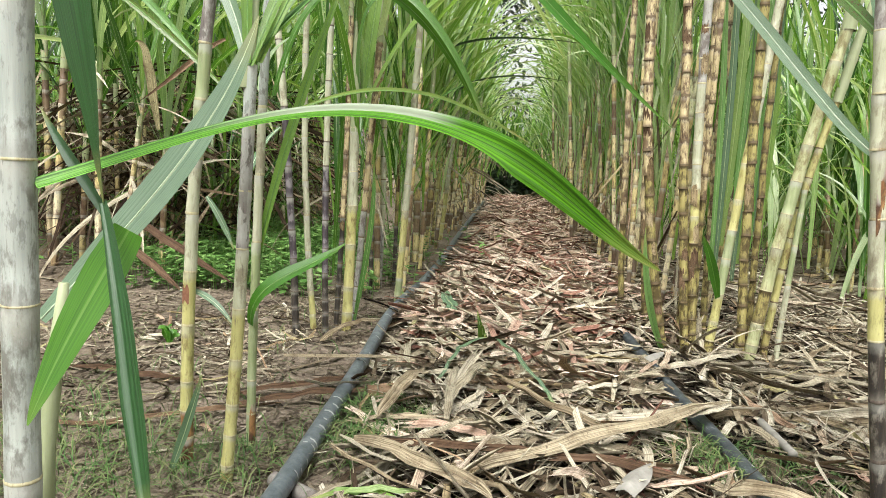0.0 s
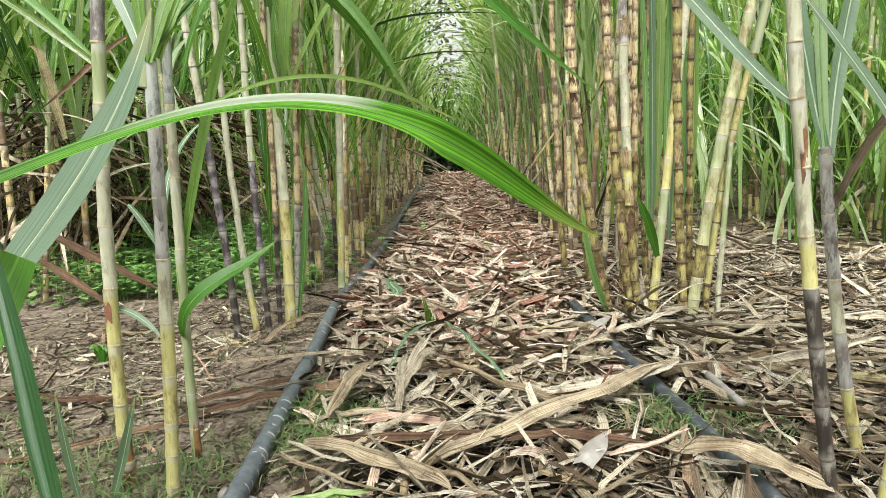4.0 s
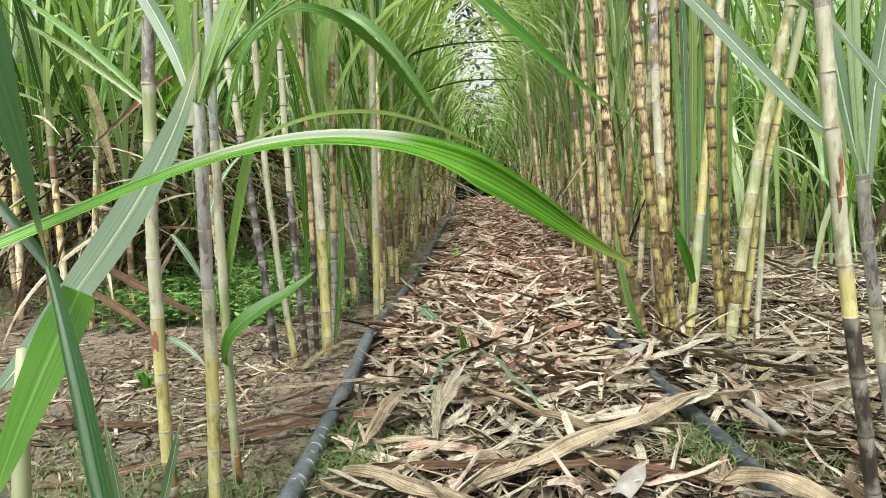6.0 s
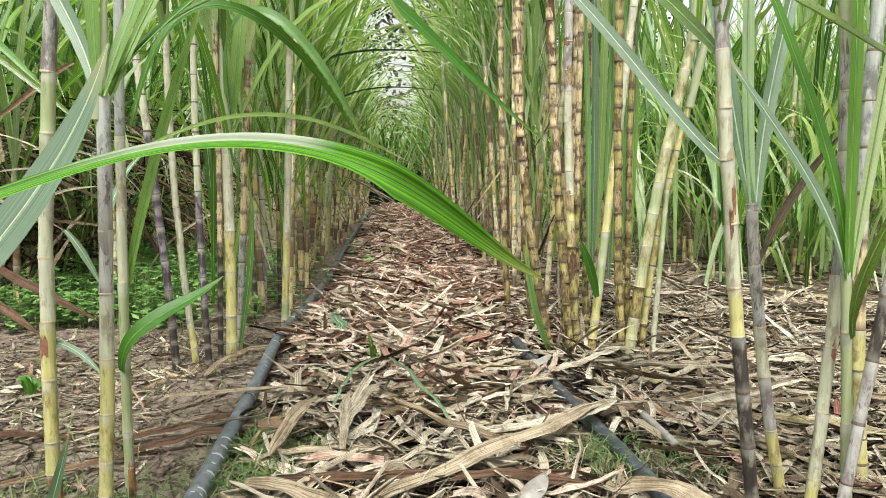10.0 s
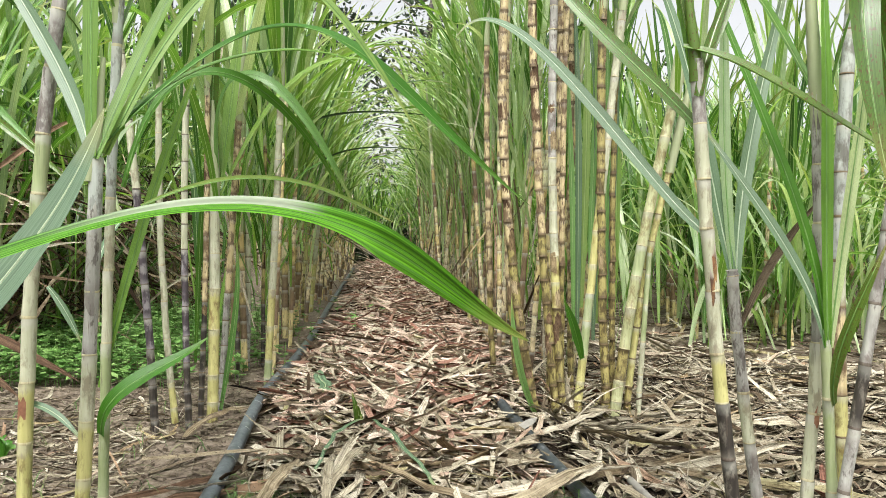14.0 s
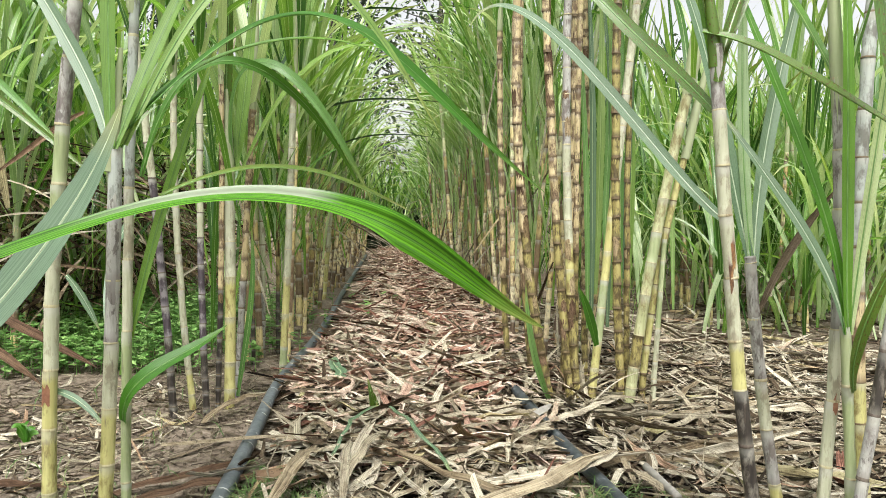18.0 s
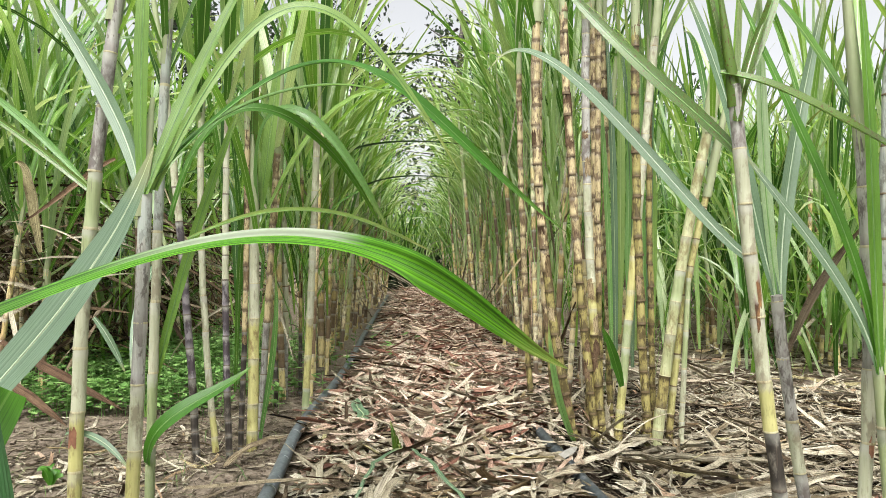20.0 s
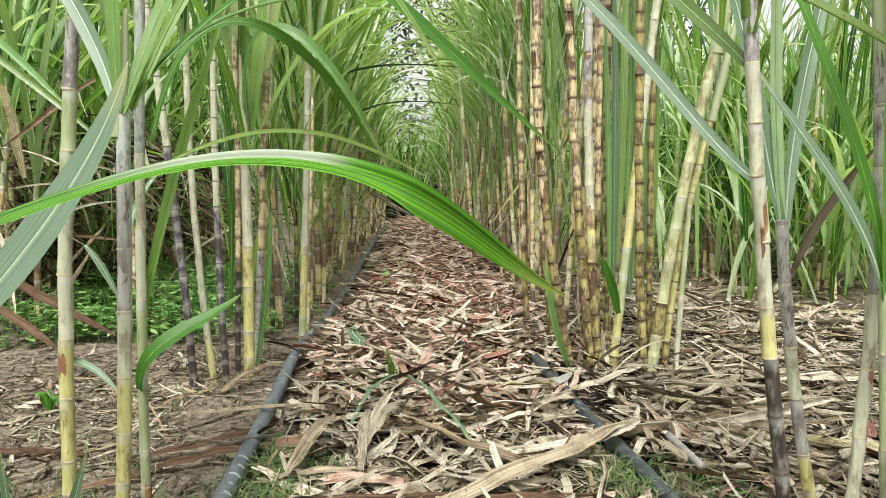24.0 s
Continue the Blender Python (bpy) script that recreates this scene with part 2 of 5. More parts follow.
M_WHITE = cane_material("white_bloom_cane", (0.30, 0.325, 0.30), (0.46, 0.485, 0.45), (0.14, 0.135, 0.115), 0.6, 0.62, mottle=0.45)
M_LIME = cane_material("pale_lime_cane", (0.31, 0.325, 0.165), (0.45, 0.455, 0.27), (0.20, 0.165, 0.07), 0.45, mottle=0.5, stain=0.35, bloom=0.3)
M_PURPLE = cane_material("purple_cane", (0.030, 0.024, 0.030), (0.085, 0.068, 0.080), (0.24, 0.22, 0.23), 0.35, 0.45)
M_DARK = cane_material("black_brown_cane", (0.020, 0.017, 0.016), (0.055, 0.045, 0.038), (0.20, 0.18, 0.15), 0.25, 0.45, bloom=0.3)
M_GREENCANE = cane_material("green_cane", (0.23, 0.28, 0.13), (0.36, 0.40, 0.22), (0.33, 0.36, 0.22), 0.4, 0.55)
M_OLIVE = cane_material("olive_stained_cane", (0.25, 0.205, 0.07), (0.43, 0.37, 0.15), (0.055, 0.036, 0.016), 0.6, stain=0.9, bloom=0.0, reach=0.30, head=0.16, mottle=0.75)
M_TAN = cane_material("sheathed_tan_cane", (0.42, 0.33, 0.17), (0.64, 0.53, 0.32), (0.085, 0.042, 0.022), 0.62, 0.6, bloom=0.25, stain=0.75, reach=0.22, head=0.08, mottle=0.8)
M_REDBROWN = cane_material("rotten_brown_cane", (0.16, 0.06, 0.03), (0.36, 0.20, 0.08), (0.06, 0.03, 0.02), 0.6, 0.5)
FIELD = [(0.0, (0.08, 0.055, 0.04)), (0.2, (0.22, 0.155, 0.09)), (0.4, (0.38, 0.30, 0.14)), (0.6, (0.46, 0.39, 0.21)), (0.8, (0.50, 0.42, 0.31)), (1.0, (0.44, 0.46, 0.30))]
M_FIELDCANE = cane_material("field_cane", (0.55, 0.52, 0.48), (0.95, 0.95, 0.9), (0.11, 0.060, 0.035), 0.45, 0.5, True, FIELD, stain=0.65, reach=0.26, mottle=0.5)
M_NODE_DARK = cane_material("dark_node_band", (0.028, 0.019, 0.012), (0.10, 0.065, 0.036), (0.22, 0.16, 0.09), 0.2, 0.7)
M_NODE_PALE = cane_material("cream_node_band", (0.40, 0.35, 0.20), (0.60, 0.56, 0.38), (0.20, 0.145, 0.08), 0.3, 0.6, stain=0.15)
M_NODE_GREY = cane_material("grey_node_band", (0.16, 0.13, 0.105), (0.33, 0.29, 0.235), (0.07, 0.05, 0.04), 0.55, 0.7)


def soil_material():
    k = Nodes("bare_soil")
    big = k.noise(2.2, 4, 0.6)
    fine = k.noise(60.0, 6, 0.7)
    col = k.ramp(fine, [(0.3, (0.07, 0.054, 0.042)), (0.52, (0.205, 0.168, 0.133)), (0.8, (0.33, 0.285, 0.235))])
    col = k.mix(0.6, col, k.ramp(big, [(0.35, (0.65, 0.6, 0.55)), (0.65, (1.2, 1.2, 1.2))]), "MULTIPLY")
    k.bump(k.math("ADD", fine, k.noise(220.0, 3, 0.6)), 0.7, 0.006)
    return k.surface(col, 0.95, 0.05)


M_SOIL = soil_material()


def hose_material(name, dark, mid):
    k = Nodes(name)
    dust = k.noise(45.0, 5, 0.7)
    col = k.ramp(dust, [(0.35, dark), (0.58, mid), (0.72, (0.19, 0.20, 0.20))])
    k.bump(k.noise(300.0, 2), 0.15, 0.001)
    return k.surface(col, 0.5, 0.4)


M_HOSE = hose_material("scuffed_grey_hose", (0.058, 0.070, 0.077), (0.115, 0.132, 0.142))
# the same hose material, its colour darkened for the weaker light on the right
M_HOSE_SHADED = hose_material("shaded_grey_hose", (0.022, 0.027, 0.030), (0.055, 0.064, 0.070))


def plain(name, stops, rough=0.6, scale=30.0, islands=False, glow=0.0):
    k = Nodes(name)
    col = k.ramp(k.chance(True) if islands else k.noise(scale), stops)
    col = k.mix(0.4, col, k.ramp(k.noise(scale * 3), [(0.3, (0.7, 0.7, 0.7)), (0.7, (1.2, 1.2, 1.2))]), "MULTIPLY")
    k.surface(col, rough, 0.35)
    if glow:
        tr = k.add("ShaderNodeBsdfTranslucent")
        k.link(col, tr.inputs["Color"])
        mx = k.add("ShaderNodeMixShader", Fac=glow)
        k.link(k.bsdf.outputs[0], mx.inputs[1])
        k.link(tr.outputs[0], mx.inputs[2])
        k.link(mx.outputs[0], k.out.inputs["Surface"])
    return k.mat


M_SCUFF = plain("pale_scuff", [(0.3, (0.26, 0.28, 0.28)), (0.7, (0.46, 0.47, 0.46))], 0.7)
M_WEED = plain("weed_leaf", [(0.0, (0.08, 0.19, 0.04)), (0.5, (0.16, 0.31, 0.08)), (1.0, (0.27, 0.42, 0.14))], 0.5, 20, True, 0.25)
M_GRASS = plain("grass_blade", [(0.0, (0.05, 0.11, 0.03)), (0.5, (0.10, 0.18, 0.05)), (1.0, (0.23, 0.24, 0.11))], 0.6, 20, True, 0.25)
M_TREELEAF = plain("tree_leaf", [(0.0, (0.018, 0.030, 0.017)), (0.6, (0.036, 0.060, 0.030)), (1.0, (0.065, 0.105, 0.045))], 0.6, 20, True, 0.15)
M_BARK = plain("tree_bark", [(0.3, (0.05, 0.045, 0.04)), (0.7, (0.16, 0.145, 0.13))], 0.9, 12)
M_CHIP = plain("bleached_chip", [(0.3, (0.15, 0.138, 0.122)), (0.7, (0.33, 0.315, 0.285))], 0.8)


# ---- building helpers ----
def mesh(name, verts, faces, mats, uvs=None, slots=None, smooth=True):
    me = bpy.data.meshes.new(name)
    if isinstance(faces, np.ndarray):
        n, k = faces.shape
        me.vertices.add(len(verts))
        me.vertices.foreach_set("co", np.asarray(verts, dtype=np.float32).ravel())
        me.loops.add(n * k)
        me.loops.foreach_set("vertex_index", faces.astype(np.int32).ravel())
        me.polygons.add(n)
        me.polygons.foreach_set("loop_start", np.arange(0, n * k, k, dtype=np.int32))
        me.update(calc_edges=True)
    else:
        me.from_pydata([tuple(v) for v in verts], [], [tuple(f) for f in faces])
    for m in mats:
        me.materials.append(m)
    if uvs is not None:
        layer = me.uv_layers.new(name="UVMap")
        index = np.empty(len(me.loops), dtype=np.int32)
        me.loops.foreach_get("vertex_index", index)
        layer.data.foreach_set("uv", np.asarray(uvs, dtype=np.float32)[index].ravel())
    if slots is not None:
        me.polygons.foreach_set("material_index", np.asarray(slots, dtype=np.int32))
    me.polygons.foreach_set("use_smooth", np.full(len(me.polygons), smooth))
    me.update()
    return me


def part(name, me, parent, label=""):
    ob = new(name, me)
    ob.parent = parent
    return tagged(ob, label)


def thing(name, place, label, category, group="", kind=""):
    ob = new(name)
    ob.empty_display_size = 0.05
    ob.location = place
    return tagged(ob, label, category, group, kind)


def unit(v):
    return v / np.maximum(np.linalg.norm(v, axis=-1, keepdims=True), 1e-9)


def bezier(ctl, n):
    u = np.linspace(0, 1, n + 1)[:, None]
    d = len(ctl) - 1
    return sum(math.comb(d, k) * u ** k * (1 - u) ** (d - k) * np.asarray(p, float) for k, p in enumerate(ctl))


QUADS = {}


def quads(n, across):
    if (n, across) not in QUADS:
        k = across + 1
        QUADS[n, across] = np.array([(i * k + j, i * k + j + 1, (i + 1) * k + j + 1, (i + 1) * k + j) for i in range(n) for j in range(across)])
    return QUADS[n, across]


def blade(spine, width, n0, n1, fold=0.25, across=4, waist=0.55, wave=0.0, seed=0, full=0.45, pleat=0.0, turn=(0.0, 1.0), tail=(1.7, 0.85), swell=1.0):
    """A long leaf along a spine: verts, faces, uvs. n0, n1: the way its upper face looks at the base and at the tip."""
    spine = np.asarray(spine, float)
    n = len(spine) - 1
    u = np.linspace(0, 1, n + 1)
    t = unit(np.gradient(spine, axis=0))
    q = np.clip((u - turn[0]) / (turn[1] - turn[0]), 0, 1)
    up = unit((1 - q)[:, None] * np.asarray(n0, float) + q[:, None] * np.asarray(n1, float))
    side = unit(np.cross(t, up))
    up = np.cross(side, t)
    rise = np.where(u < full, waist + (1 - waist) * np.sin(np.minimum(u / full, 1) * np.pi / 2) ** swell, 1.0)
    fall = np.where(u > full, np.maximum(1 - (np.maximum(u - full, 0) / (1 - full)) ** tail[0], 0) ** tail[1], 1.0)
    w = width * 0.5 * rise * fall + width * 0.02
    r = np.random.default_rng(seed)
    ph = r.uniform(0, 6.28, 4)
    s = np.linspace(-1, 1, across + 1)[None]
    uu = u[:, None]
    ruffle = wave * np.sin(uu * 19 + ph[0] + np.sign(s) * ph[1]) * s * s
    lift = fold * np.abs(s) ** 1.3 + ruffle + pleat * np.sin(np.abs(s) * 11 + ph[2] * 0.2)
    out = s * w[:, None] * (1 - 0.3 * min(fold * fold, 1.5))
    verts = spine[:, None] + side[:, None] * out[..., None] + up[:, None] * (lift * w[:, None])[..., None]
    uvs = np.stack([np.broadcast_to((s + 1) / 2, lift.shape), np.broadcast_to(uu, lift.shape)], -1)
    return verts.reshape(-1, 3), quads(n, across), uvs.reshape(-1, 2)


def tube(spine, radii, sides=8, caps=True):
    spine, radii = np.asarray(spine, float), np.broadcast_to(np.asarray(radii, float), (len(spine),))
    t = unit(np.gradient(spine, axis=0))
    ref = np.array([0.0, 0.0, 1.0]) if abs(t[:, 2]).mean() < 0.7 else np.array([0.0, 1.0, 0.0])
    a = unit(np.cross(t, ref))
    b = np.cross(t, a)
    ang = np.linspace(0, 2 * np.pi, sides, endpoint=False)
    ring = np.cos(ang)[None, :, None] * a[:, None] + np.sin(ang)[None, :, None] * b[:, None]
    verts = (spine[:, None] + ring * radii[:, None, None]).reshape(-1, 3)
    faces = [(i * sides + j, i * sides + (j + 1) % sides, (i + 1) * sides + (j + 1) % sides, (i + 1) * sides + j)
             for i in range(len(spine) - 1) for j in range(sides)]
    if caps:
        faces += [tuple(range(sides))[::-1], tuple(range((len(spine) - 1) * sides, len(spine) * sides))]
    return verts, faces


class Heap:
    """Gathers many small pieces of four-sided faces into one mesh."""

    def __init__(self):
        self.v, self.f, self.u, self.n = [], [], [], 0

    def add(self, verts, faces, uvs=None):
        self.v.append(np.asarray(verts, float))
        self.f.append(np.array([(*q, q[2])[:4] if len(q) == 3 else q for q in faces] if isinstance(faces, list) else faces) + self.n)
        self.u.append(np.zeros((len(verts), 2)) if uvs is None else uvs)
        self.n += len(verts)

    def mesh(self, name, mat, smooth=True):
        return mesh(name, np.concatenate(self.v), np.concatenate(self.f), [mat], np.concatenate(self.u), smooth=smooth)


# ---- ground ----
def bulge(x, y):
    return 0.035 * np.exp(-((x - 0.12) / 0.42) ** 4)


def relief(x, y):
    near = math.exp(-(max(0.0, abs(x) - 3) ** 2 + max(0.0, y - 8) ** 2) / 20)
    rough = 0.030 * noise.noise((x * 0.9, y * 0.9, 3.1)) + 0.014 * noise.noise((x * 4, y * 4, 7.7)) + 0.006 * noise.noise((x * 13, y * 13, 1.7))
    flat = math.exp(-((x - 0.0) / 0.6) ** 2 - ((y - 1.3) / 1.0) ** 2)
    return float(bulge(x, y)) + rough * near * (1 - 0.6 * flat) - 0.004


GX, GY, GSTEP = np.arange(-7, 7.02, 0.04), np.arange(-4, 11.02, 0.04), 0.04
GRID = np.array([[relief(float(x), float(y)) for x in GX] for y in GY])


def ground_many(x, y):
    """Ground heights at arrays of places within the near field."""
    i = np.clip((np.asarray(x, float) - GX[0]) / GSTEP, 0, len(GX) - 1.001)
    j = np.clip((np.asarray(y, float) - GY[0]) / GSTEP, 0, len(GY) - 1.001)
    a, b = i.astype(int), j.astype(int)
    u, v = i - a, j - b
    return (GRID[b, a] * (1 - u) + GRID[b, a + 1] * u) * (1 - v) + (GRID[b + 1, a] * (1 - u) + GRID[b + 1, a + 1] * u) * v


def ground_z(x, y):
    return float(ground_many(x, y)) if -7 < x < 7 and -4 < y < 11 else relief(float(x), float(y))


def spaced(lo, hi, fine_lo, fine_hi, step):
    mid = np.arange(fine_lo, fine_hi + step / 2, step)
    out, d, x = [], step, fine_hi
    while x < hi:
        d *= 1.28
        x += d
        out.append(min(x, hi))
    low, d, x = [], step, fine_lo
    while x > lo:
        d *= 1.28
        x -= d
        low.append(max(x, lo))
    return np.concatenate([low[::-1], mid, out])


def build_ground():
    xs, ys = spaced(-400, 400, -2.4, 2.4, 0.035), spaced(-200, 600, 0.3, 5.5, 0.035)
    verts = [(x, y, ground_z(x, y)) for y in ys for x in xs]
    k = len(xs)
    faces = quads(len(ys) - 1, k - 1)
    tagged(new("ground", mesh("ground", verts, faces, [M_SOIL])), "bare brown cane field soil, crumbly and uneven", "ground", kind="structure")


build_ground()


# ---- sugarcane ----
def internode(p0, p1, r, seed, ring=0.0036):
    """One joint of cane between two nodes; slots: 0 rind, 1 node band."""
    p0, p1 = np.asarray(p0, float), np.asarray(p1, float)
    length = np.linalg.norm(p1 - p0)
    g = np.random.default_rng(seed)
    band = min(ring, length * 0.16) * g.uniform(0.6, 1.25)
    hs = np.array([0, band * 0.35, band * 0.8, band * 1.1, length * 0.35, length * 0.75, length - band * 0.35, length])
    rs = np.array([1.03, 1.055, 1.05, 1.01, 0.968, 0.985, 1.025, 1.03]) * r
    rs[4:6] *= 1 + g.uniform(-0.02, 0.03)
    ax = unit(p1 - p0)
    spine = p0 + np.outer(hs, ax)
    v, f = tube(spine, rs, 12, caps=False)
    slots = [1 if i // 12 < 3 else 0 for i in range(len(f))]
    uvs = np.stack([np.tile(np.arange(12) / 12, 8), np.repeat(hs / length, 12)], 1)
    return v, f, slots, uvs


def stalk_path(base, bend, lean, top):
    """x(z) = base + lean z + bend z^2, the depth held but for a slight lean back."""
    z = np.linspace(-0.03, top, 60)
    return np.stack([base[0] + lean * z + bend * z * z, np.full_like(z, base[1]), z], 1)


def hero_cane(base, bend, lean, top, dia, joint, skins, label, seed, nodes=M_NODE_DARK, taper=0.92, ring=0.0036):
    """A cane plant whose joints can be told apart. skins: (height, material) from the ground up."""
    g = np.random.default_rng(seed)
    plant = thing("sugarcane_plant", (base[0], base[1], 0), label, "sugarcane", "sugarcane plants")
    path = stalk_path((0, 0), bend, lean, top)
    z, k = -0.03, 0
    while z < top - 0.01:
        step = joint * g.uniform(0.85, 1.15) * (0.6 if z < 0.1 else 1.0)
        z1 = min(top, z + step)
        mat = [m for h, m in skins if z >= h - 0.02][-1] if z >= skins[0][0] - 0.02 else skins[0][1]
        p = [np.array([np.interp(h, path[:, 2], path[:, 0]), 0.0, h]) for h in (z, z1)]
        r = dia / 2 * (1 - (1 - taper) * max(z, 0) / top)
        kink = np.array([g.uniform(-1, 1), g.uniform(-1, 1), 0]) * (0.0026 if ring > 0.005 else 0.0012)
        v, f, s, u = internode(p[0] + kink, p[1], r, seed * 50 + k, ring)
        part("internode", mesh("internode", v, f, [mat, [m for h, m in nodes if z >= h - 0.03][-1] if isinstance(nodes, list) else nodes], u, s), plant)
        z, k = z1, k + 1
    return plant


def hero_leaf(plant, ctl, width, n0, n1, mat, label="", fold=0.25, n=24, waist=0.5, wave=0.03, rib=True, full=0.45, name="leaf", seed=1, pleat=0.0, turn=(0.0, 1.0), tail=(1.7, 0.85), swell=1.0):
    o = np.array(plant.location)
    spine = bezier(ctl, n) - o
    v, f, u = blade(spine, width, n0, n1, fold, 14 if pleat else 6, waist, wave, seed, full, pleat, turn, tail, swell)
    ob = part(name, mesh(name, v, f, [mat], u), plant, label)
    if rib:
        rv, rf = tube(spine[: int(n * 0.93)], np.linspace(0.0014, 0.0005, int(n * 0.93)), 5)
        part("midrib", mesh("midrib", rv, rf, [M_RIB_PALE if mat is M_BLUE else M_RIB]), ob, "pale raised midrib")
    return ob


M_RIB = plain("leaf_midrib", [(0.3, (0.10, 0.22, 0.05)), (0.7, (0.20, 0.34, 0.10))], 0.5, 40)
M_RIB_PALE = plain("pale_leaf_midrib", [(0.3, (0.34, 0.42, 0.28)), (0.7, (0.48, 0.54, 0.40))], 0.5, 40)
FRONT, SKY = (0, -1, 0.25), (0, -0.35, 1)
M_STAND = leaf_material("upright_leaf", [(0.0, (0.12, 0.27, 0.075)), (1.0, (0.24, 0.41, 0.17))], glow=0.36)

# canes of the near and middle rows: base, bend, lean, height, thickness, joint length, skins from the ground up
Y, P_, G_, W_, K_, D_, O_, T_, N_, B_ = M_YELLOW, M_PALECANE, M_GREY, M_WHITE, M_PURPLE, M_DARK, M_OLIVE, M_TAN, M_GREENCANE, M_REDBROWN
canes, lines = {}, {}


def cane(key, *a, **kw):
    canes[key] = hero_cane(*a, seed=len(canes) + 1, **kw)
    lines[key] = a[1:5]


cane("big", (-0.475, 0.60), 0.0, 0.012, 1.05, 0.034, 0.165, [(0, W_)], "thick white-bloomed cane close by, with peeling grey sheath marks", nodes=M_NODE_PALE)
cane("a", (-0.533, 1.07), 0.082, -0.013, 1.05, 0.0215, 0.095, [(0, B_), (0.05, Y), (0.30, P_), (0.5, N_), (0.7, G_)], "yellow cane with a rotten brown foot on bare soil", nodes=M_NODE_PALE)
cane("b", (-0.430, 1.00), -0.038, 0.073, 0.66, 0.0205, 0.085, [(0, Y), (0.28, P_), (0.34, G_), (0.55, W_)], "yellow cane turning grey with bloom towards its fork", nodes=M_NODE_PALE)
cane("s", (-0.442, 1.13), 0.027, 0.005, 1.00, 0.0165, 0.12, [(0, N_), (0.30, P_), (0.6, W_)], "slim pale green cane with a bright young leaf", nodes=M_NODE_PALE)
cane("c", (-0.603, 1.89), -0.029, -0.058, 1.15, 0.0215, 0.085, [(0, D_), (0.22, K_), (0.62, P_)], "dark purple cane leaning over bare soil", nodes=M_NODE_GREY)
cane("d", (-0.568, 1.95), 0.07, -0.113, 1.05, 0.0195, 0.12, [(0, Y), (0.1, P_)], "slim pale cane leaning over bare soil", nodes=M_NODE_PALE)
cane("e", (-0.512, 1.885), 0.041, -0.047, 1.10, 0.019, 0.08, [(0, D_), (0.18, K_), (0.5, P_)], "dark purple cane with a pale top", nodes=M_NODE_GREY)
cane("f", (-0.504, 1.97), -0.025, 0.042, 1.05, 0.0165, 0.07, [(0, D_), (0.3, T_)], "thin blackened cane with torn brown sheaths")
cane("g", (-0.475, 1.985), -0.032, 0.027, 0.72, 0.033, 0.12, [(0, Y), (0.3, P_)], "thick creamy yellow cane beside the hose", nodes=M_NODE_PALE)
cane("g2", (-0.479, 2.10), -0.003, 0.063, 1.0, 0.021, 0.075, [(0, G_), (0.35, T_)], "grey cane with pinkish torn sheaths")
cane("h", (-0.517, 2.55), 0.012, -0.018, 1.0, 0.0175, 0.08, [(0, D_), (0.3, O_)], "thin blackened cane in the row")
cane("i", (-0.511, 2.68), -0.051, 0.03, 1.1, 0.025, 0.1, [(0, G_), (0.2, P_)], "pale grey cane in the row")
cane("j", (-0.375, 2.33), -0.011, 0.051, 1.1, 0.0255, 0.11, [(0, N_), (0.08, Y), (0.3, P_)], "straight creamy cane standing beside the hose", nodes=M_NODE_PALE)
cane("j2", (-0.457, 2.73), 0.007, 0.001, 1.0, 0.016, 0.07, [(0, D_), (0.2, O_)], "thin dark cane in the row")
cane("k", (-0.44, 3.55), 0.081, -0.135, 1.0, 0.02, 0.1, [(0, O_), (0.2, P_)], "pale cane leaning away from the path")
cane("m", (-0.474, 4.27), 0.0, 0.054, 1.1, 0.025, 0.1, [(0, O_), (0.2, Y)], "yellow cane in the row")
cane("n", (-0.444, 4.47), 0.0, 0.078, 1.1, 0.033, 0.12, [(0, Y), (0.3, P_)], "thick creamy cane in the row", nodes=M_NODE_PALE)
cane("r1", (0.466, 1.895), 0.105, -0.223, 1.35, 0.027, 0.058, [(0, O_), (0.52, T_)], "olive cane of the dense clump with torn tan sheaths above", ring=0.006)
cane("r2", (0.516, 1.867), 0.03, -0.113, 1.35, 0.0245, 0.06, [(0, O_), (0.55, T_)], "olive short-jointed cane with torn tan sheaths above", ring=0.006)
cane("r3", (0.534, 1.864), 0.045, -0.094, 1.35, 0.025, 0.07, [(0, O_), (0.32, Y), (0.5, P_), (0.72, G_)], "yellow cane of the dense clump, bleached towards the top", nodes=[(-1, M_NODE_DARK), (0.42, M_NODE_PALE)])
cane("r3b", (0.507, 1.94), -0.036, 0.059, 1.35, 0.0245, 0.065, [(0, O_), (0.35, T_)], "brown-sheathed cane at the back of the clump", ring=0.006)
cane("r2b", (0.548, 1.93), 0.02, -0.03, 1.35, 0.019, 0.065, [(0, O_), (0.45, T_)], "slim brown-banded cane inside the clump", ring=0.006)
cane("r1b", (0.452, 2.08), 0.06, -0.12, 1.35, 0.022, 0.07, [(0, O_), (0.3, T_)], "tan banded cane behind the clump", ring=0.006)
cane("r1c", (0.40, 2.25), 0.02, -0.06, 1.3, 0.021, 0.075, [(0, O_), (0.35, T_)], "tan banded cane behind the clump", ring=0.006)
cane("r4", (0.609, 2.05), 0.005, -0.02, 1.35, 0.021, 0.06, [(0, O_), (0.3, T_)], "thin brown-banded cane of the clump", ring=0.006)
cane("r5", (0.567, 1.855), 0.006, 0.09, 1.3, 0.0245, 0.085, [(0, O_), (0.05, Y), (0.16, N_), (0.34, Y), (0.6, P_)], "green and yellow cane leaning out of the clump", nodes=M_NODE_PALE)
cane("r6", (0.656, 1.845), 0.032, -0.067, 1.3, 0.025, 0.06, [(0, O_)], "olive stained cane with dark close nodes", ring=0.006)
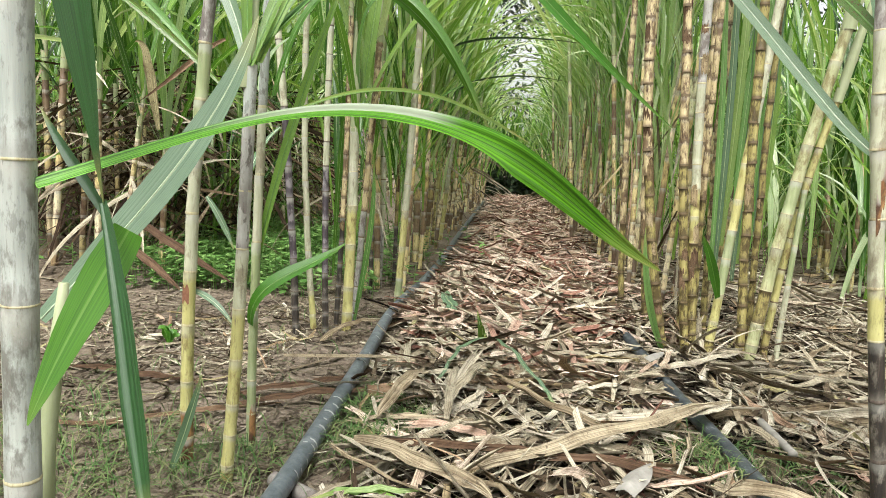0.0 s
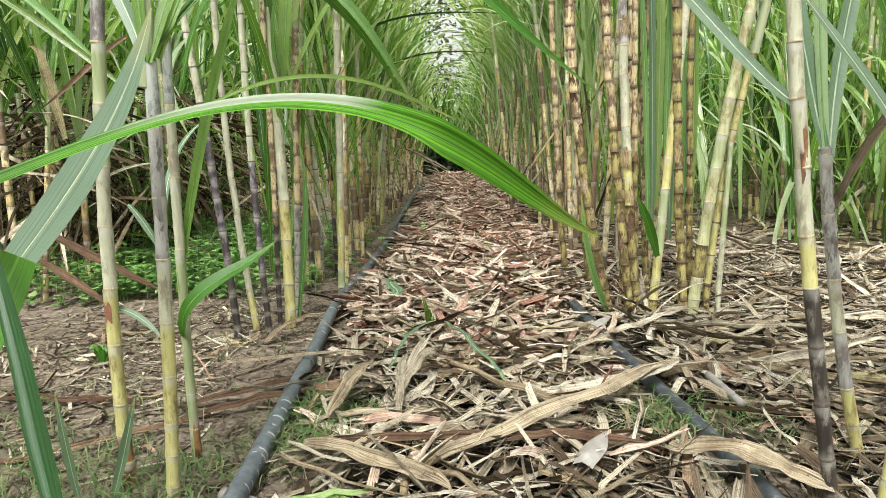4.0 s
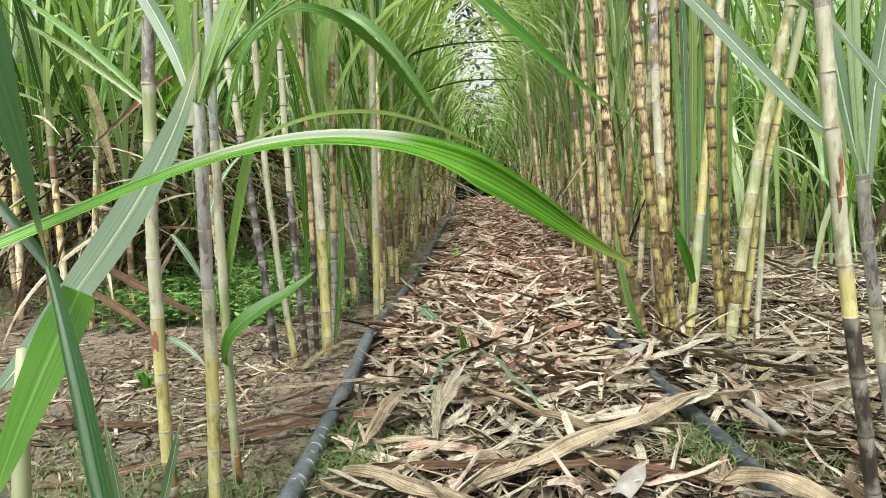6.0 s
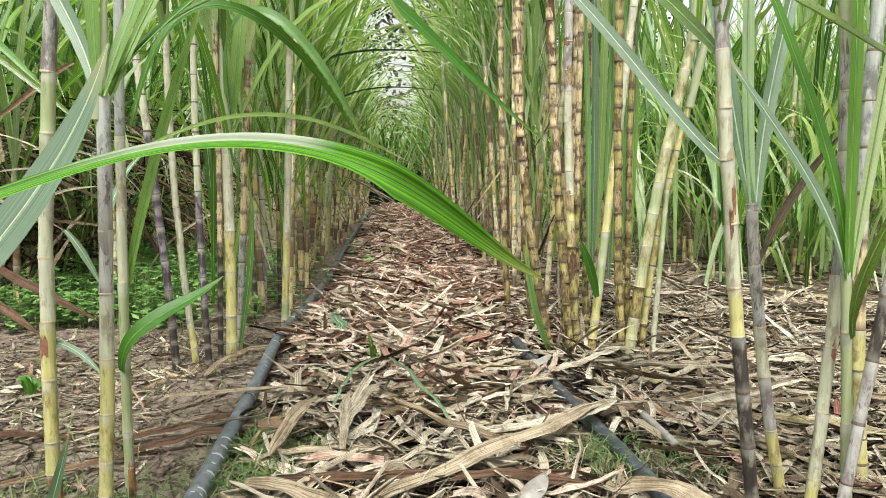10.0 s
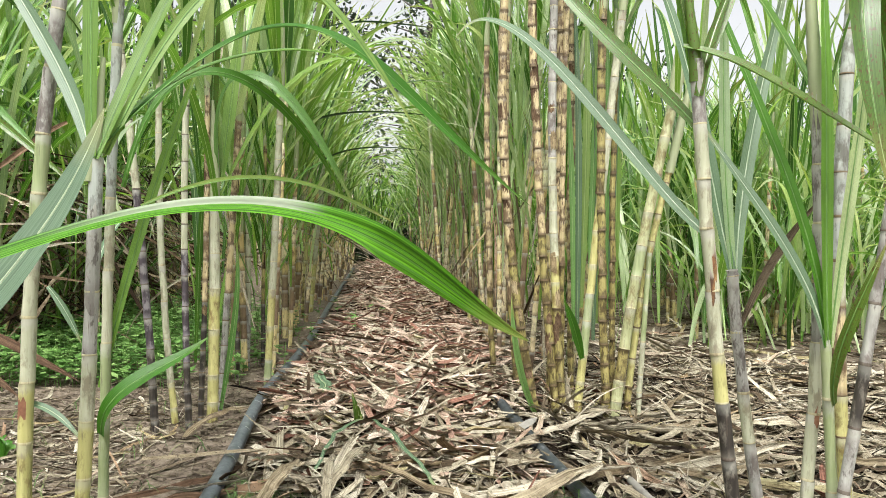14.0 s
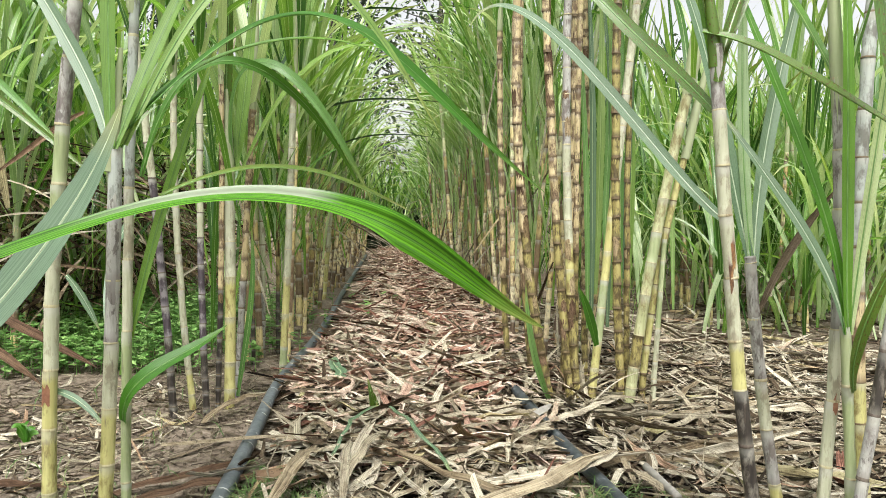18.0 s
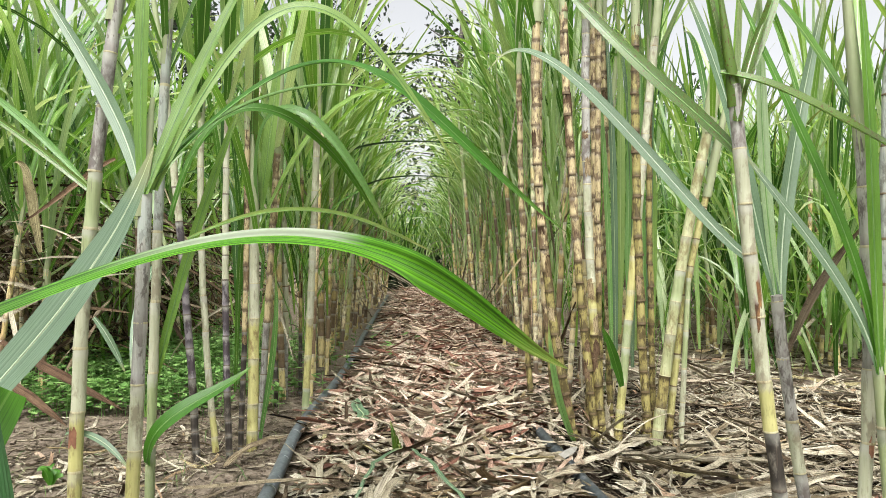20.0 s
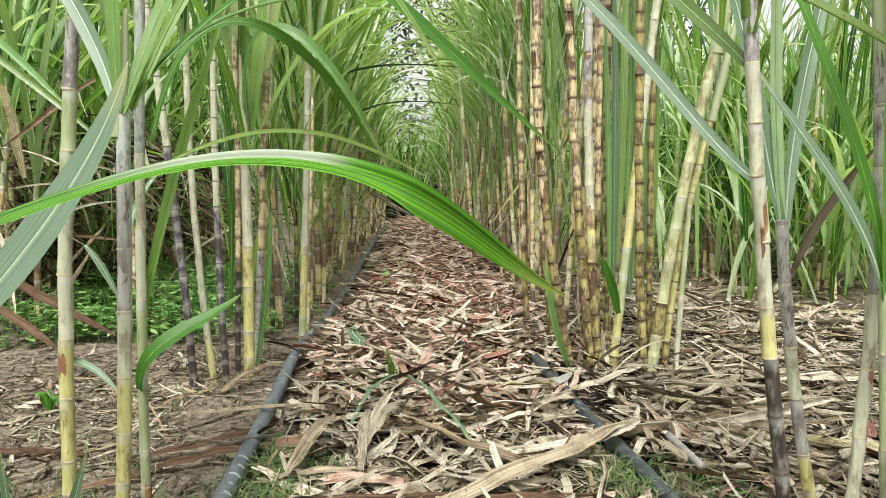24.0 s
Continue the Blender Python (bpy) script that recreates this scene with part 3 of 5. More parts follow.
cane("r6b", (0.695, 1.90), 0.026, -0.04, 1.2, 0.018, 0.06, [(0, O_)], "thin olive cane with dark close nodes", ring=0.006)
cane("r7", (0.668, 1.83), 0.067, 0.108, 1.02, 0.031, 0.10, [(0, M_LIME), (0.12, O_), (0.2, M_LIME), (0.38, N_), (0.5, M_LIME)], "thick yellow-green cane leaning out of the clump", nodes=M_NODE_PALE)
cane("r8", (0.719, 1.865), 0.138, 0.054, 0.85, 0.0205, 0.08, [(0, O_), (0.1, Y)], "yellow-brown cane leaning at the edge of the clump")
cane("r9", (0.745, 1.845), 0.0, 0.052, 0.5, 0.0155, 0.1, [(0, P_), (0.2, N_)], "slim pale shoot at the edge of the clump", nodes=M_NODE_PALE)
cane("dk", (0.509, 0.85), 0.054, -0.165, 0.79, 0.0185, 0.075, [(0, D_), (0.325, Y), (0.40, P_), (0.70, G_), (0.745, K_)], "cane black below, yellow in the middle, pale waxy above", nodes=[(-1, M_NODE_GREY), (0.36, M_NODE_PALE)])
cane("rr", (0.644, 1.02), 0.146, -0.235, 0.50, 0.019, 0.09, [(0, Y), (0.1, G_), (0.2, P_), (0.27, G_)], "cream and grey cane with a red scar and green fork", nodes=M_NODE_PALE)
cane("r4s", (0.572, 0.86), -0.131, 0.118, 0.80, 0.0168, 0.085, [(0, Y), (0.1, P_), (0.36, G_)], "slim grey-mottled cane with a yellow foot", nodes=M_NODE_PALE)
cane("r3s", (0.62, 0.83), 0.0, -0.072, 0.42, 0.0142, 0.11, [(0, N_)], "slim green cane with leaves fanning from its top", nodes=M_NODE_PALE)
cane("r5s", (0.802, 1.05), 0.102, -0.122, 1.05, 0.0225, 0.075, [(0, Y), (0.3, T_), (0.42, P_), (0.5, W_)], "yellow cane banded with dark nodes")
cane("r6s", (0.568, 0.80), 0.0, 0.142, 0.75, 0.015, 0.09, [(0, P_), (0.1, G_), (0.25, D_), (0.4, G_)], "thin leaning cane, yellow with a black joint", nodes=M_NODE_GREY)

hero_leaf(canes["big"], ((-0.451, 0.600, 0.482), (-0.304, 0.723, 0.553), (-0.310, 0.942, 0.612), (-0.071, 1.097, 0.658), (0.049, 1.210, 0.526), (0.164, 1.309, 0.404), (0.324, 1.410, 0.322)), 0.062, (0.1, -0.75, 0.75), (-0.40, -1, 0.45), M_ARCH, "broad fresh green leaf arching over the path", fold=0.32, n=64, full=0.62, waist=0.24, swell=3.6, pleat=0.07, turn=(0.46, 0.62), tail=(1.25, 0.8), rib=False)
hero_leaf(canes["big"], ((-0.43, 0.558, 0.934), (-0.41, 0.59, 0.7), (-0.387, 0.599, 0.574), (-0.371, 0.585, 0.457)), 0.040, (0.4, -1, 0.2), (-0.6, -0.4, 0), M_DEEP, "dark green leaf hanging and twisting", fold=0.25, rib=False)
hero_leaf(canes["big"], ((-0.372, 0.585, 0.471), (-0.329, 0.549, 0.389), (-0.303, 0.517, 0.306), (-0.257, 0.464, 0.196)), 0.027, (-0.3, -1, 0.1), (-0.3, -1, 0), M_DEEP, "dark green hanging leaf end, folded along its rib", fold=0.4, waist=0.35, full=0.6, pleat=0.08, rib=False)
young = thing("cane_shoot", (-0.58, 0.77, 0), "young cane shoot with broad leaves beside the thick cane", "sugarcane", "sugarcane plants")
v_, f_ = tube(np.array([(0, 0, -0.02), (0.006, 0, 0.12), (0.02, 0.002, 0.25), (0.036, 0.0, 0.35)]), [0.012, 0.011, 0.010, 0.006], 10)
part("stem", mesh("stem", v_, f_, [M_GREENCANE]), young)
hero_leaf(young, ((-0.580, 0.775, 0.30), (-0.497, 0.85, 0.428), (-0.402, 0.91, 0.552), (-0.366, 0.945, 0.715)), 0.046, FRONT, FRONT, M_BLUE, "broad blue-green leaf with a white rib", fold=0.12, waist=0.36, full=0.45)
hero_leaf(young, ((-0.357, 0.600, 0.444), (-0.374, 0.595, 0.41), (-0.406, 0.565, 0.335), (-0.420, 0.540, 0.268)), 0.037, (0.3, -1, 0.3), (0.3, -1, 0.2), M_BRIGHT, "broad bright green leaf curling down", fold=0.06, waist=0.75, full=0.3, rib=False)
hero_leaf(young, ((-0.426, 0.680, 0.440), (-0.457, 0.690, 0.483), (-0.495, 0.698, 0.519), (-0.525, 0.710, 0.562)), 0.013, FRONT, FRONT, M_DEEP, rib=False)
hero_leaf(canes["a"], ((-0.579, 1.0, 0.0), (-0.579, 0.99, 0.05), (-0.577, 0.98, 0.11), (-0.576, 0.97, 0.185)), 0.015, FRONT, FRONT, M_BLUE, rib=False, name="shoot")
hero_leaf(canes["a"], ((-0.525, 1.0, 0.0), (-0.500, 0.99, 0.058), (-0.479, 0.98, 0.115), (-0.463, 0.98, 0.173)), 0.016, FRONT, FRONT, M_BLUE, rib=False, name="shoot")
hero_leaf(canes["a"], ((-0.554, 1.085, 0.281), (-0.514, 1.082, 0.291), (-0.470, 1.064, 0.265), (-0.440, 1.050, 0.232)), 0.011, (0, -0.6, 1), (0.5, -1, 0.5), M_BLUE, rib=False, name="leaf")
hero_leaf(canes["s"], ((-0.440, 1.120, 0.221), (-0.427, 1.066, 0.318), (-0.338, 1.126, 0.320), (-0.280, 1.150, 0.374)), 0.029, (-0.3, -1, 0.5), (-0.3, -0.8, 0.8), M_BRIGHT, "short bright green leaf", fold=0.2)
hero_leaf(canes["s"], ((-0.445, 1.130, 0.295), (-0.413, 1.154, 0.493), (-0.355, 1.164, 0.690), (-0.293, 1.200, 0.880)), 0.017, FRONT, (0.4, -1, 0.3), M_PALELEAF)
hero_leaf(canes["s"], ((-0.357, 1.060, 0.588), (-0.246, 1.120, 0.656), (-0.148, 1.200, 0.663), (-0.063, 1.280, 0.616), (0.035, 1.360, 0.570)), 0.021, (-0.2, -0.5, 0.9), (-0.4, -0.9, 0.6), M_OLIVELEAF, "olive leaf with a pale edge bending over behind the broad one", n=36)
B = canes["b"]
hero_leaf(B, ((-0.404, 1.000, 0.656), (-0.106, 1.231, 1.114), (-0.030, 1.208, 0.831), (0.307, 1.340, 0.609)), 0.029, (-0.5, -0.6, 0.6), (-0.6, -0.7, 0.7), M_BRIGHT, "long leaf arching across the path", n=40)
hero_leaf(B, ((-0.400, 1.0, 0.655), (-0.330, 1.1, 0.86), (-0.05, 1.3, 0.95), (0.037, 1.36, 0.820)), 0.023, (-0.5, -0.6, 0.6), (-0.5, -0.6, 0.7), M_STAND, n=30)
hero_leaf(B, ((-0.396, 0.990, 0.652), (-0.378, 1.045, 0.760), (-0.341, 1.072, 0.874), (-0.25, 1.13, 1.10)), 0.021, FRONT, FRONT, M_PALELEAF)
hero_leaf(B, ((-0.402, 0.990, 0.652), (-0.437, 1.044, 0.755), (-0.503, 1.040, 0.860), (-0.62, 1.10, 1.02)), 0.023, FRONT, FRONT, M_BLUE)
hero_leaf(B, ((-0.400, 0.990, 0.655), (-0.408, 1.003, 0.80), (-0.416, 1.015, 0.95), (-0.40, 1.05, 1.20)), 0.021, FRONT, FRONT, M_PALELEAF)
hero_leaf(B, ((-0.39, 1.01, 0.66), (-0.22, 1.15, 1.18), (-0.08, 1.08, 0.95), (0.084, 1.20, 0.705)), 0.020, (0.3, -0.8, 0.4), (0.3, -0.8, 0.5), M_PALELEAF, n=30)
hero_leaf(canes["d"], ((-0.65, 1.93, 0.86), (-0.605, 1.55, 0.74), (-0.531, 1.35, 0.66), (-0.450, 1.25, 0.56)), 0.018, FRONT, FRONT, M_LEAF, rib=False)
hero_leaf(canes["c"], ((-0.954, 1.75, 0.572), (-0.969, 1.75, 0.657), (-0.977, 1.75, 0.727), (-0.979, 1.75, 0.816), (-1.02, 1.75, 0.801)), 0.027, (0.5, -1, 0.2), (-0.2, -1, 0.2), M_OLD, "broad dead olive-tan leaf bent over at its top", fold=0.5, rib=False, waist=0.35, wave=0.3)
hero_leaf(canes["c"], ((-1.228, 2.05, 0.308), (-1.1, 2.0, 0.25), (-0.952, 1.95, 0.191), (-0.806, 1.9, 0.132)), 0.030, (0, -0.7, 1), (0, -0.7, 1), M_BROWN, "long dead brown leaf hanging down to the soil", fold=0.5, rib=False, wave=0.2)
hero_leaf(canes["c"], ((-1.094, 1.8, 0.255), (-1.04, 1.8, 0.216), (-0.967, 1.78, 0.18), (-0.885, 1.75, 0.127)), 0.026, (0, -0.7, 1), (0, -0.7, 1), M_BROWN, "long dead brown leaf hanging down to the soil", fold=0.5, rib=False, wave=0.2)
hero_leaf(canes["c"], ((-0.981, 2.1, 0.374), (-0.943, 2.1, 0.329), (-0.911, 2.1, 0.267), (-0.886, 2.1, 0.203)), 0.022, FRONT, FRONT, M_BLUE)
hero_leaf(canes["a"], ((-0.886, 1.35, 0.92), (-0.752, 1.3, 0.837), (-0.658, 1.26, 0.756), (-0.568, 1.22, 0.67)), 0.014, FRONT, FRONT, M_STAND)
hero_leaf(canes["a"], ((-0.807, 1.25, 0.84), (-0.691, 1.22, 0.774), (-0.585, 1.2, 0.693), (-0.488, 1.18, 0.607)), 0.013, FRONT, FRONT, M_SPOT)
hero_leaf(canes["c"], ((-0.702, 1.6, 0.79), (-0.758, 1.6, 0.765), (-0.816, 1.6, 0.702), (-0.92, 1.6, 0.636)), 0.016, FRONT, FRONT, M_BROWN, "curled red-brown dead leaf", fold=0.5, rib=False)
hero_leaf(canes["c"], ((-0.66, 1.88, 0.60), (-0.69, 1.7, 0.52), (-0.67, 1.6, 0.38), (-0.64, 1.55, 0.28)), 0.017, FRONT, FRONT, M_BLUE)
Gc = canes["g"]
hero_leaf(Gc, ((-0.46, 1.985, 0.72), (-0.47, 1.90, 1.0), (-0.36, 1.80, 1.09), (-0.20, 1.83, 0.92), (-0.13, 1.84, 0.75), (-0.05, 1.90, 0.587)), 0.027, (-0.4, -0.8, 0.6), (-0.5, -0.7, 0.6), M_STAND, "broad dark leaf arching towards the path", n=30)
hero_leaf(Gc, ((-0.46, 1.99, 0.69), (-0.441, 2.0, 0.836), (-0.523, 2.0, 0.981), (-0.60, 2.0, 1.20)), 0.034, FRONT, FRONT, M_PALELEAF)
hero_leaf(Gc, ((-0.455, 1.99, 0.69), (-0.432, 2.0, 0.860), (-0.419, 2.0, 0.984), (-0.39, 2.0, 1.25)), 0.036, FRONT, FRONT, M_PALELEAF)
hero_leaf(Gc, ((-0.46, 1.985, 0.70), (-0.50, 2.0, 0.9), (-0.46, 2.0, 1.1), (-0.47, 2.0, 1.35)), 0.034, FRONT, FRONT, M_SPOT)
hero_leaf(canes["s"], ((-0.405, 1.12, 0.62), (-0.35, 1.13, 0.90), (-0.22, 1.18, 0.86), (-0.13, 1.30, 0.76), (-0.06, 1.42, 0.60)), 0.018, (-0.3, -0.9, 0.4), (-0.4, -1, 0.1), M_BRIGHT, "dark green leaf bending over towards the path", n=36)
hero_leaf(canes["g2"], ((-0.474, 2.09, 0.0), (-0.450, 2.09, 0.164), (-0.409, 2.09, 0.350), (-0.432, 2.09, 0.543)), 0.018, FRONT, FRONT, M_STAND, "limp green leaf hanging along the cane", rib=False)
D = canes["dk"]
hero_leaf(D, ((0.395, 0.850, 0.800), (0.466, 0.820, 0.783), (0.528, 0.807, 0.725), (0.65, 0.72, 0.62)), 0.020, (0.2, -0.8, 0.7), (0.3, -0.8, 0.6), M_SPOT, "bent green leaf with rusty specks", fold=0.5)
hero_leaf(D, ((0.418, 0.86, 0.745), (0.439, 0.876, 0.819), (0.482, 0.880, 0.873), (0.53, 0.90, 1.05)), 0.019, FRONT, FRONT, M_SPOT, fold=0.4)
hero_leaf(D, ((0.413, 0.86, 0.77), (0.405, 0.872, 0.85), (0.39, 0.876, 0.95), (0.36, 0.90, 1.12)), 0.019, FRONT, FRONT, M_LEAF)
hero_leaf(D, ((0.420, 0.86, 0.70), (0.388, 0.964, 0.80), (0.342, 1.076, 0.88), (0.20, 1.15, 1.10)), 0.023, (-0.4, -0.8, 0.4), (-0.4, -0.8, 0.4), M_SPOT)
hero_leaf(D, ((0.447, 0.87, 0.555), (0.419, 0.990, 0.601), (0.244, 1.310, 1.092), (0.143, 1.280, 0.921)), 0.021, (-0.4, -0.8, 0.4), (-0.3, -0.8, 0.7), M_BLUE, "long pale blue-green leaf with a dried red tip", n=36)
v_, f_ = tube([(-0.096, 0, 0.755), (-0.0975, 0, 0.79), (-0.104, 0.002, 0.84), (-0.113, 0.008, 0.93)], [0.0082, 0.0084, 0.0060, 0.002], 10, False)
part("leaf_sheath", mesh("leaf_sheath", v_, f_, [M_SPOT]), D, "dark speckled sheath closing the cane")
hero_leaf(D, ((0.4135, 0.842, 0.735), (0.421, 0.845, 0.78), (0.442, 0.865, 0.835), (0.50, 0.90, 0.93)), 0.014, (-0.5, -1, 0.3), (-0.3, -1, 0.2), M_SPOT, "brown-speckled leaf forking off the cane top", fold=0.7, waist=0.9, rib=False)
hero_leaf(D, ((0.411, 0.843, 0.77), (0.404, 0.85, 0.80), (0.398, 0.865, 0.86), (0.385, 0.89, 0.98)), 0.013, (0.5, -1, 0.3), (0.2, -1, 0.2), M_SPOT, fold=0.5, waist=0.25, rib=False)
R = canes["rr"]
hero_leaf(R, ((0.572, 1.03, 0.485), (0.534, 1.059, 0.658), (0.552, 1.103, 0.828), (0.44, 1.15, 1.10)), 0.025, FRONT, FRONT, M_BLUE)
hero_leaf(R, ((0.576, 1.03, 0.485), (0.601, 1.076, 0.650), (0.652, 1.110, 0.794), (0.74, 1.15, 1.08)), 0.025, FRONT, FRONT, M_BLUE)
hero_leaf(R, ((0.572, 1.03, 0.485), (0.561, 1.057, 0.658), (0.574, 1.085, 0.816), (0.58, 1.1, 1.1)), 0.020, FRONT, FRONT, M_LEAF)
hero_leaf(R, ((0.580, 1.02, 0.41), (0.611, 1.023, 0.489), (0.643, 1.004, 0.555), (0.682, 0.980, 0.613)), 0.014, FRONT, FRONT, M_STRAW, "dead tan leaf", rib=False)
Q = canes["r3s"]
hero_leaf(Q, ((0.588, 0.825, 0.41), (0.567, 0.830, 0.519), (0.495, 0.858, 0.607), (0.45, 0.93, 0.73)), 0.016, FRONT, FRONT, M_BLUE)
hero_leaf(Q, ((0.588, 0.825, 0.41), (0.580, 0.833, 0.570), (0.506, 0.852, 0.705), (0.42, 0.9, 0.98)), 0.016, FRONT, FRONT, M_BRIGHT)
hero_leaf(Q, ((0.590, 0.825, 0.41), (0.570, 0.813, 0.567), (0.595, 0.839, 0.75), (0.575, 0.85, 1.02)), 0.017, FRONT, FRONT, M_LEAF)
hero_leaf(Q, ((0.592, 0.825, 0.41), (0.600, 0.820, 0.542), (0.624, 0.820, 0.70), (0.66, 0.83, 1.0)), 0.017, FRONT, FRONT, M_LEAF)
hero_leaf(Q, ((0.597, 0.82, 0.335), (0.548, 0.769, 0.400), (0.572, 0.755, 0.463), (0.60, 0.74, 0.55)), 0.018, FRONT, FRONT, M_SPOT, "low leaf peppered with black specks")
hero_leaf(canes["r6s"], ((0.66, 0.795, 0.66), (0.55, 0.76, 1.05), (0.52, 0.70, 0.76), (0.556, 0.68, 0.60)), 0.034, (-0.3, -1, 0.1), (-0.3, -1, 0.1), M_SPOT, "broad leaf with rusty streaks", n=30)
hero_leaf(canes["r1"], ((0.46, 1.87, 0.02), (0.40, 1.80, 0.12), (0.358, 1.745, 0.25), (0.352, 1.74, 0.385)), 0.019, FRONT, FRONT, M_STAND, "green leaf standing at the foot of the clump")
hero_leaf(canes["r5"], ((0.575, 1.83, 0.20), (0.552, 1.80, 0.26), (0.527, 1.768, 0.32), (0.497, 1.750, 0.374)), 0.026, FRONT, FRONT, M_BRIGHT, "small bright side shoot", rib=False)
for i_ in range(9):
    x_ = 0.60 + 0.017 * i_
    hero_leaf(canes["r4"], ((x_, 2.0 + 0.02 * (i_ % 3), 0.22 + 0.05 * (i_ % 4)), (x_ - 0.006, 2.01, 0.6), (x_ + 0.010 * (i_ % 5) - 0.01, 2.02, 0.95), (x_ + 0.03 * (i_ % 4) - 0.06, 2.05, 1.42)), 0.017 + 0.004 * (i_ % 3), (0.3 * (i_ % 3) - 0.3, -1, 0.2), (0.4 - 0.3 * (i_ % 4), -1, 0.2), (M_STAND, M_BLUE, M_PALELEAF)[i_ % 3], "upright green leaf in the clump", fold=0.3, rib=False, seed=i_)
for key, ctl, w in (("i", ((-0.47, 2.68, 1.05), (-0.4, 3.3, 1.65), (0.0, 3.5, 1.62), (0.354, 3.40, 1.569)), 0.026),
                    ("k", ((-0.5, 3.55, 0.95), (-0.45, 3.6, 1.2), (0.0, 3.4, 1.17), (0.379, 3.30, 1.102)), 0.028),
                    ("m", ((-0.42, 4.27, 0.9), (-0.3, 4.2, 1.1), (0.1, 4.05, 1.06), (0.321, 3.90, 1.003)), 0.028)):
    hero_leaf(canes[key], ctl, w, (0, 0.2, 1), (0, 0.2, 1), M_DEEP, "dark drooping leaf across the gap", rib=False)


# ---- field plants: a few shapes, repeated ----
def crown_leaf(g, origin, turn, length, width, steep, droop):
    """A leaf springing from a stalk top: steep start, then bending over."""
    n = 12
    u = np.linspace(0, 1, n + 1)
    ang = steep + droop * u ** 1.8
    step = length / n
    rad = np.concatenate([[0], np.cumsum(np.sin(ang[:-1]) * step)])
    hgt = np.concatenate([[0], np.cumsum(np.cos(ang[:-1]) * step)])
    sway = g.uniform(-0.10, 0.10) * u ** 2 * length
    c, s = math.cos(turn), math.sin(turn)
    spine = np.stack([rad * c - sway * s, rad * s + sway * c, hgt], 1) + origin
    spin = g.uniform(-0.9, 0.9)
    n0 = np.array([-c, -s, 0.3])
    n1 = np.array([-c * math.cos(spin) - s * math.sin(spin), -s * math.cos(spin) + c * math.sin(spin), 0.6])
    return blade(spine, width, n0, n1, 0.22, 4, 0.5, 0.05, int(g.integers(1e6)), 0.4)


def field_plant(seed, height, leaves, dry, coarse=False, droop=0.8):
    """Verts for the stalk, the green leaves and the dry leaves of one plant standing at the origin."""
    g = np.random.default_rng(seed)
    lean, turn = g.uniform(0, 0.12), g.uniform(0, 6.28)
    dia = g.uniform(0.018, 0.03)
    joint = g.uniform(0.06, 0.11)

    def at(z):
        d = lean * z + 0.05 * z * z * lean
        return np.array([d * math.cos(turn), d * math.sin(turn), z])

    stalk, z = [], -0.03
    while z < height * 0.86:
        z1 = z + joint * g.uniform(0.8, 1.2)
        if coarse:
            v, f = tube([at(z), at(z1 - 0.004)], dia / 2, 6, False)
            u = np.repeat([[0.5, 0.1], [0.5, 0.9]], 6, 0)
        else:
            v, f, _, u = internode(at(z), at(z1), dia / 2, int(g.integers(1e6)))
        stalk.append((v, f, u))
        z = z1
    plane = g.uniform(0, 6.28)
    green = []
    sv, sf = tube([at(h) for h in (height * 0.74, height * 0.86, height * 0.97, height * 1.06)], np.array([1.08, 1.05, 0.7, 0.25]) * dia / 2, 8, False)
    green.append((sv, sf, np.tile([[0.3, 0.2]], (len(sv), 1))))
    for i in range(leaves):
        t = plane + (i % 2) * math.pi + g.normal(0, 0.5)
        h = height * 0.80 + (height * 0.20) * i / leaves
        steep = np.interp(i, [0, leaves], [0.42, 0.04]) * g.uniform(0.7, 1.3)
        green.append(crown_leaf(g, at(h), t, g.uniform(0.75, 1.35), g.uniform(0.020, 0.036), steep, droop * (g.uniform(0.1, 1.0) if g.random() < 0.6 else g.uniform(1.0, 2.6))))
    dead = []
    for i in range(dry):
        dead.append(crown_leaf(g, at(height * g.uniform(0.45, 0.85)), g.uniform(0, 6.28), g.uniform(0.35, 0.8), g.uniform(0.010, 0.024), g.uniform(1.3, 2.2), g.uniform(0.5, 1.1)))
    return stalk, green, dead


def field_template(seed, height, leaves, dry, droop):
    stalk, green, dead = field_plant(seed, height, leaves, dry, False, droop)
    plant = thing("sugarcane_plant", (0, 0, 0), "leafy sugarcane plant in the row with dry hanging lower leaves", "sugarcane", "sugarcane plants")
    heap = Heap()
    for v, f, u in stalk:
        heap.add(v, f, u)
    part("stalk", heap.mesh("stalk", M_FIELDCANE), plant)
    v, f, u = green.pop(0)
    part("leaf_sheath", mesh("leaf_sheath", v, f, [M_GREENCANE], u), plant)
    for i, (v, f, u) in enumerate(green):
        part("leaf", mesh("leaf", v, f, [M_PALELEAF if seed < 108 and i % 2 else M_LEAF], u), plant)
    for v, f, u in dead:
        part("dry_leaf", mesh("dry_leaf", v, f, [M_STRAW], u), plant, "dead tan leaf")
    return plant


shapes = [field_template(100 + i, *row) for i, row in enumerate(
    [(0.95, 7, 0, 0.75), (1.10, 7, 0, 0.8), (0.80, 7, 1, 0.9), (1.15, 7, 0, 0.7),
     (1.30, 5, 0, 0.6), (1.45, 4, 0, 0.6), (1.20, 5, 0, 0.6), (1.55, 4, 0, 0.6),
     (0.80, 8, 6, 1.0), (1.00, 8, 7, 1.0), (0.62, 8, 5, 1.1), (1.15, 7, 7, 0.9),
     (0.30, 8, 1, 0.7), (0.45, 8, 1, 0.8), (0.60, 8, 1, 0.9), (0.20, 7, 0, 0.6)])]
used = [False] * len(shapes)


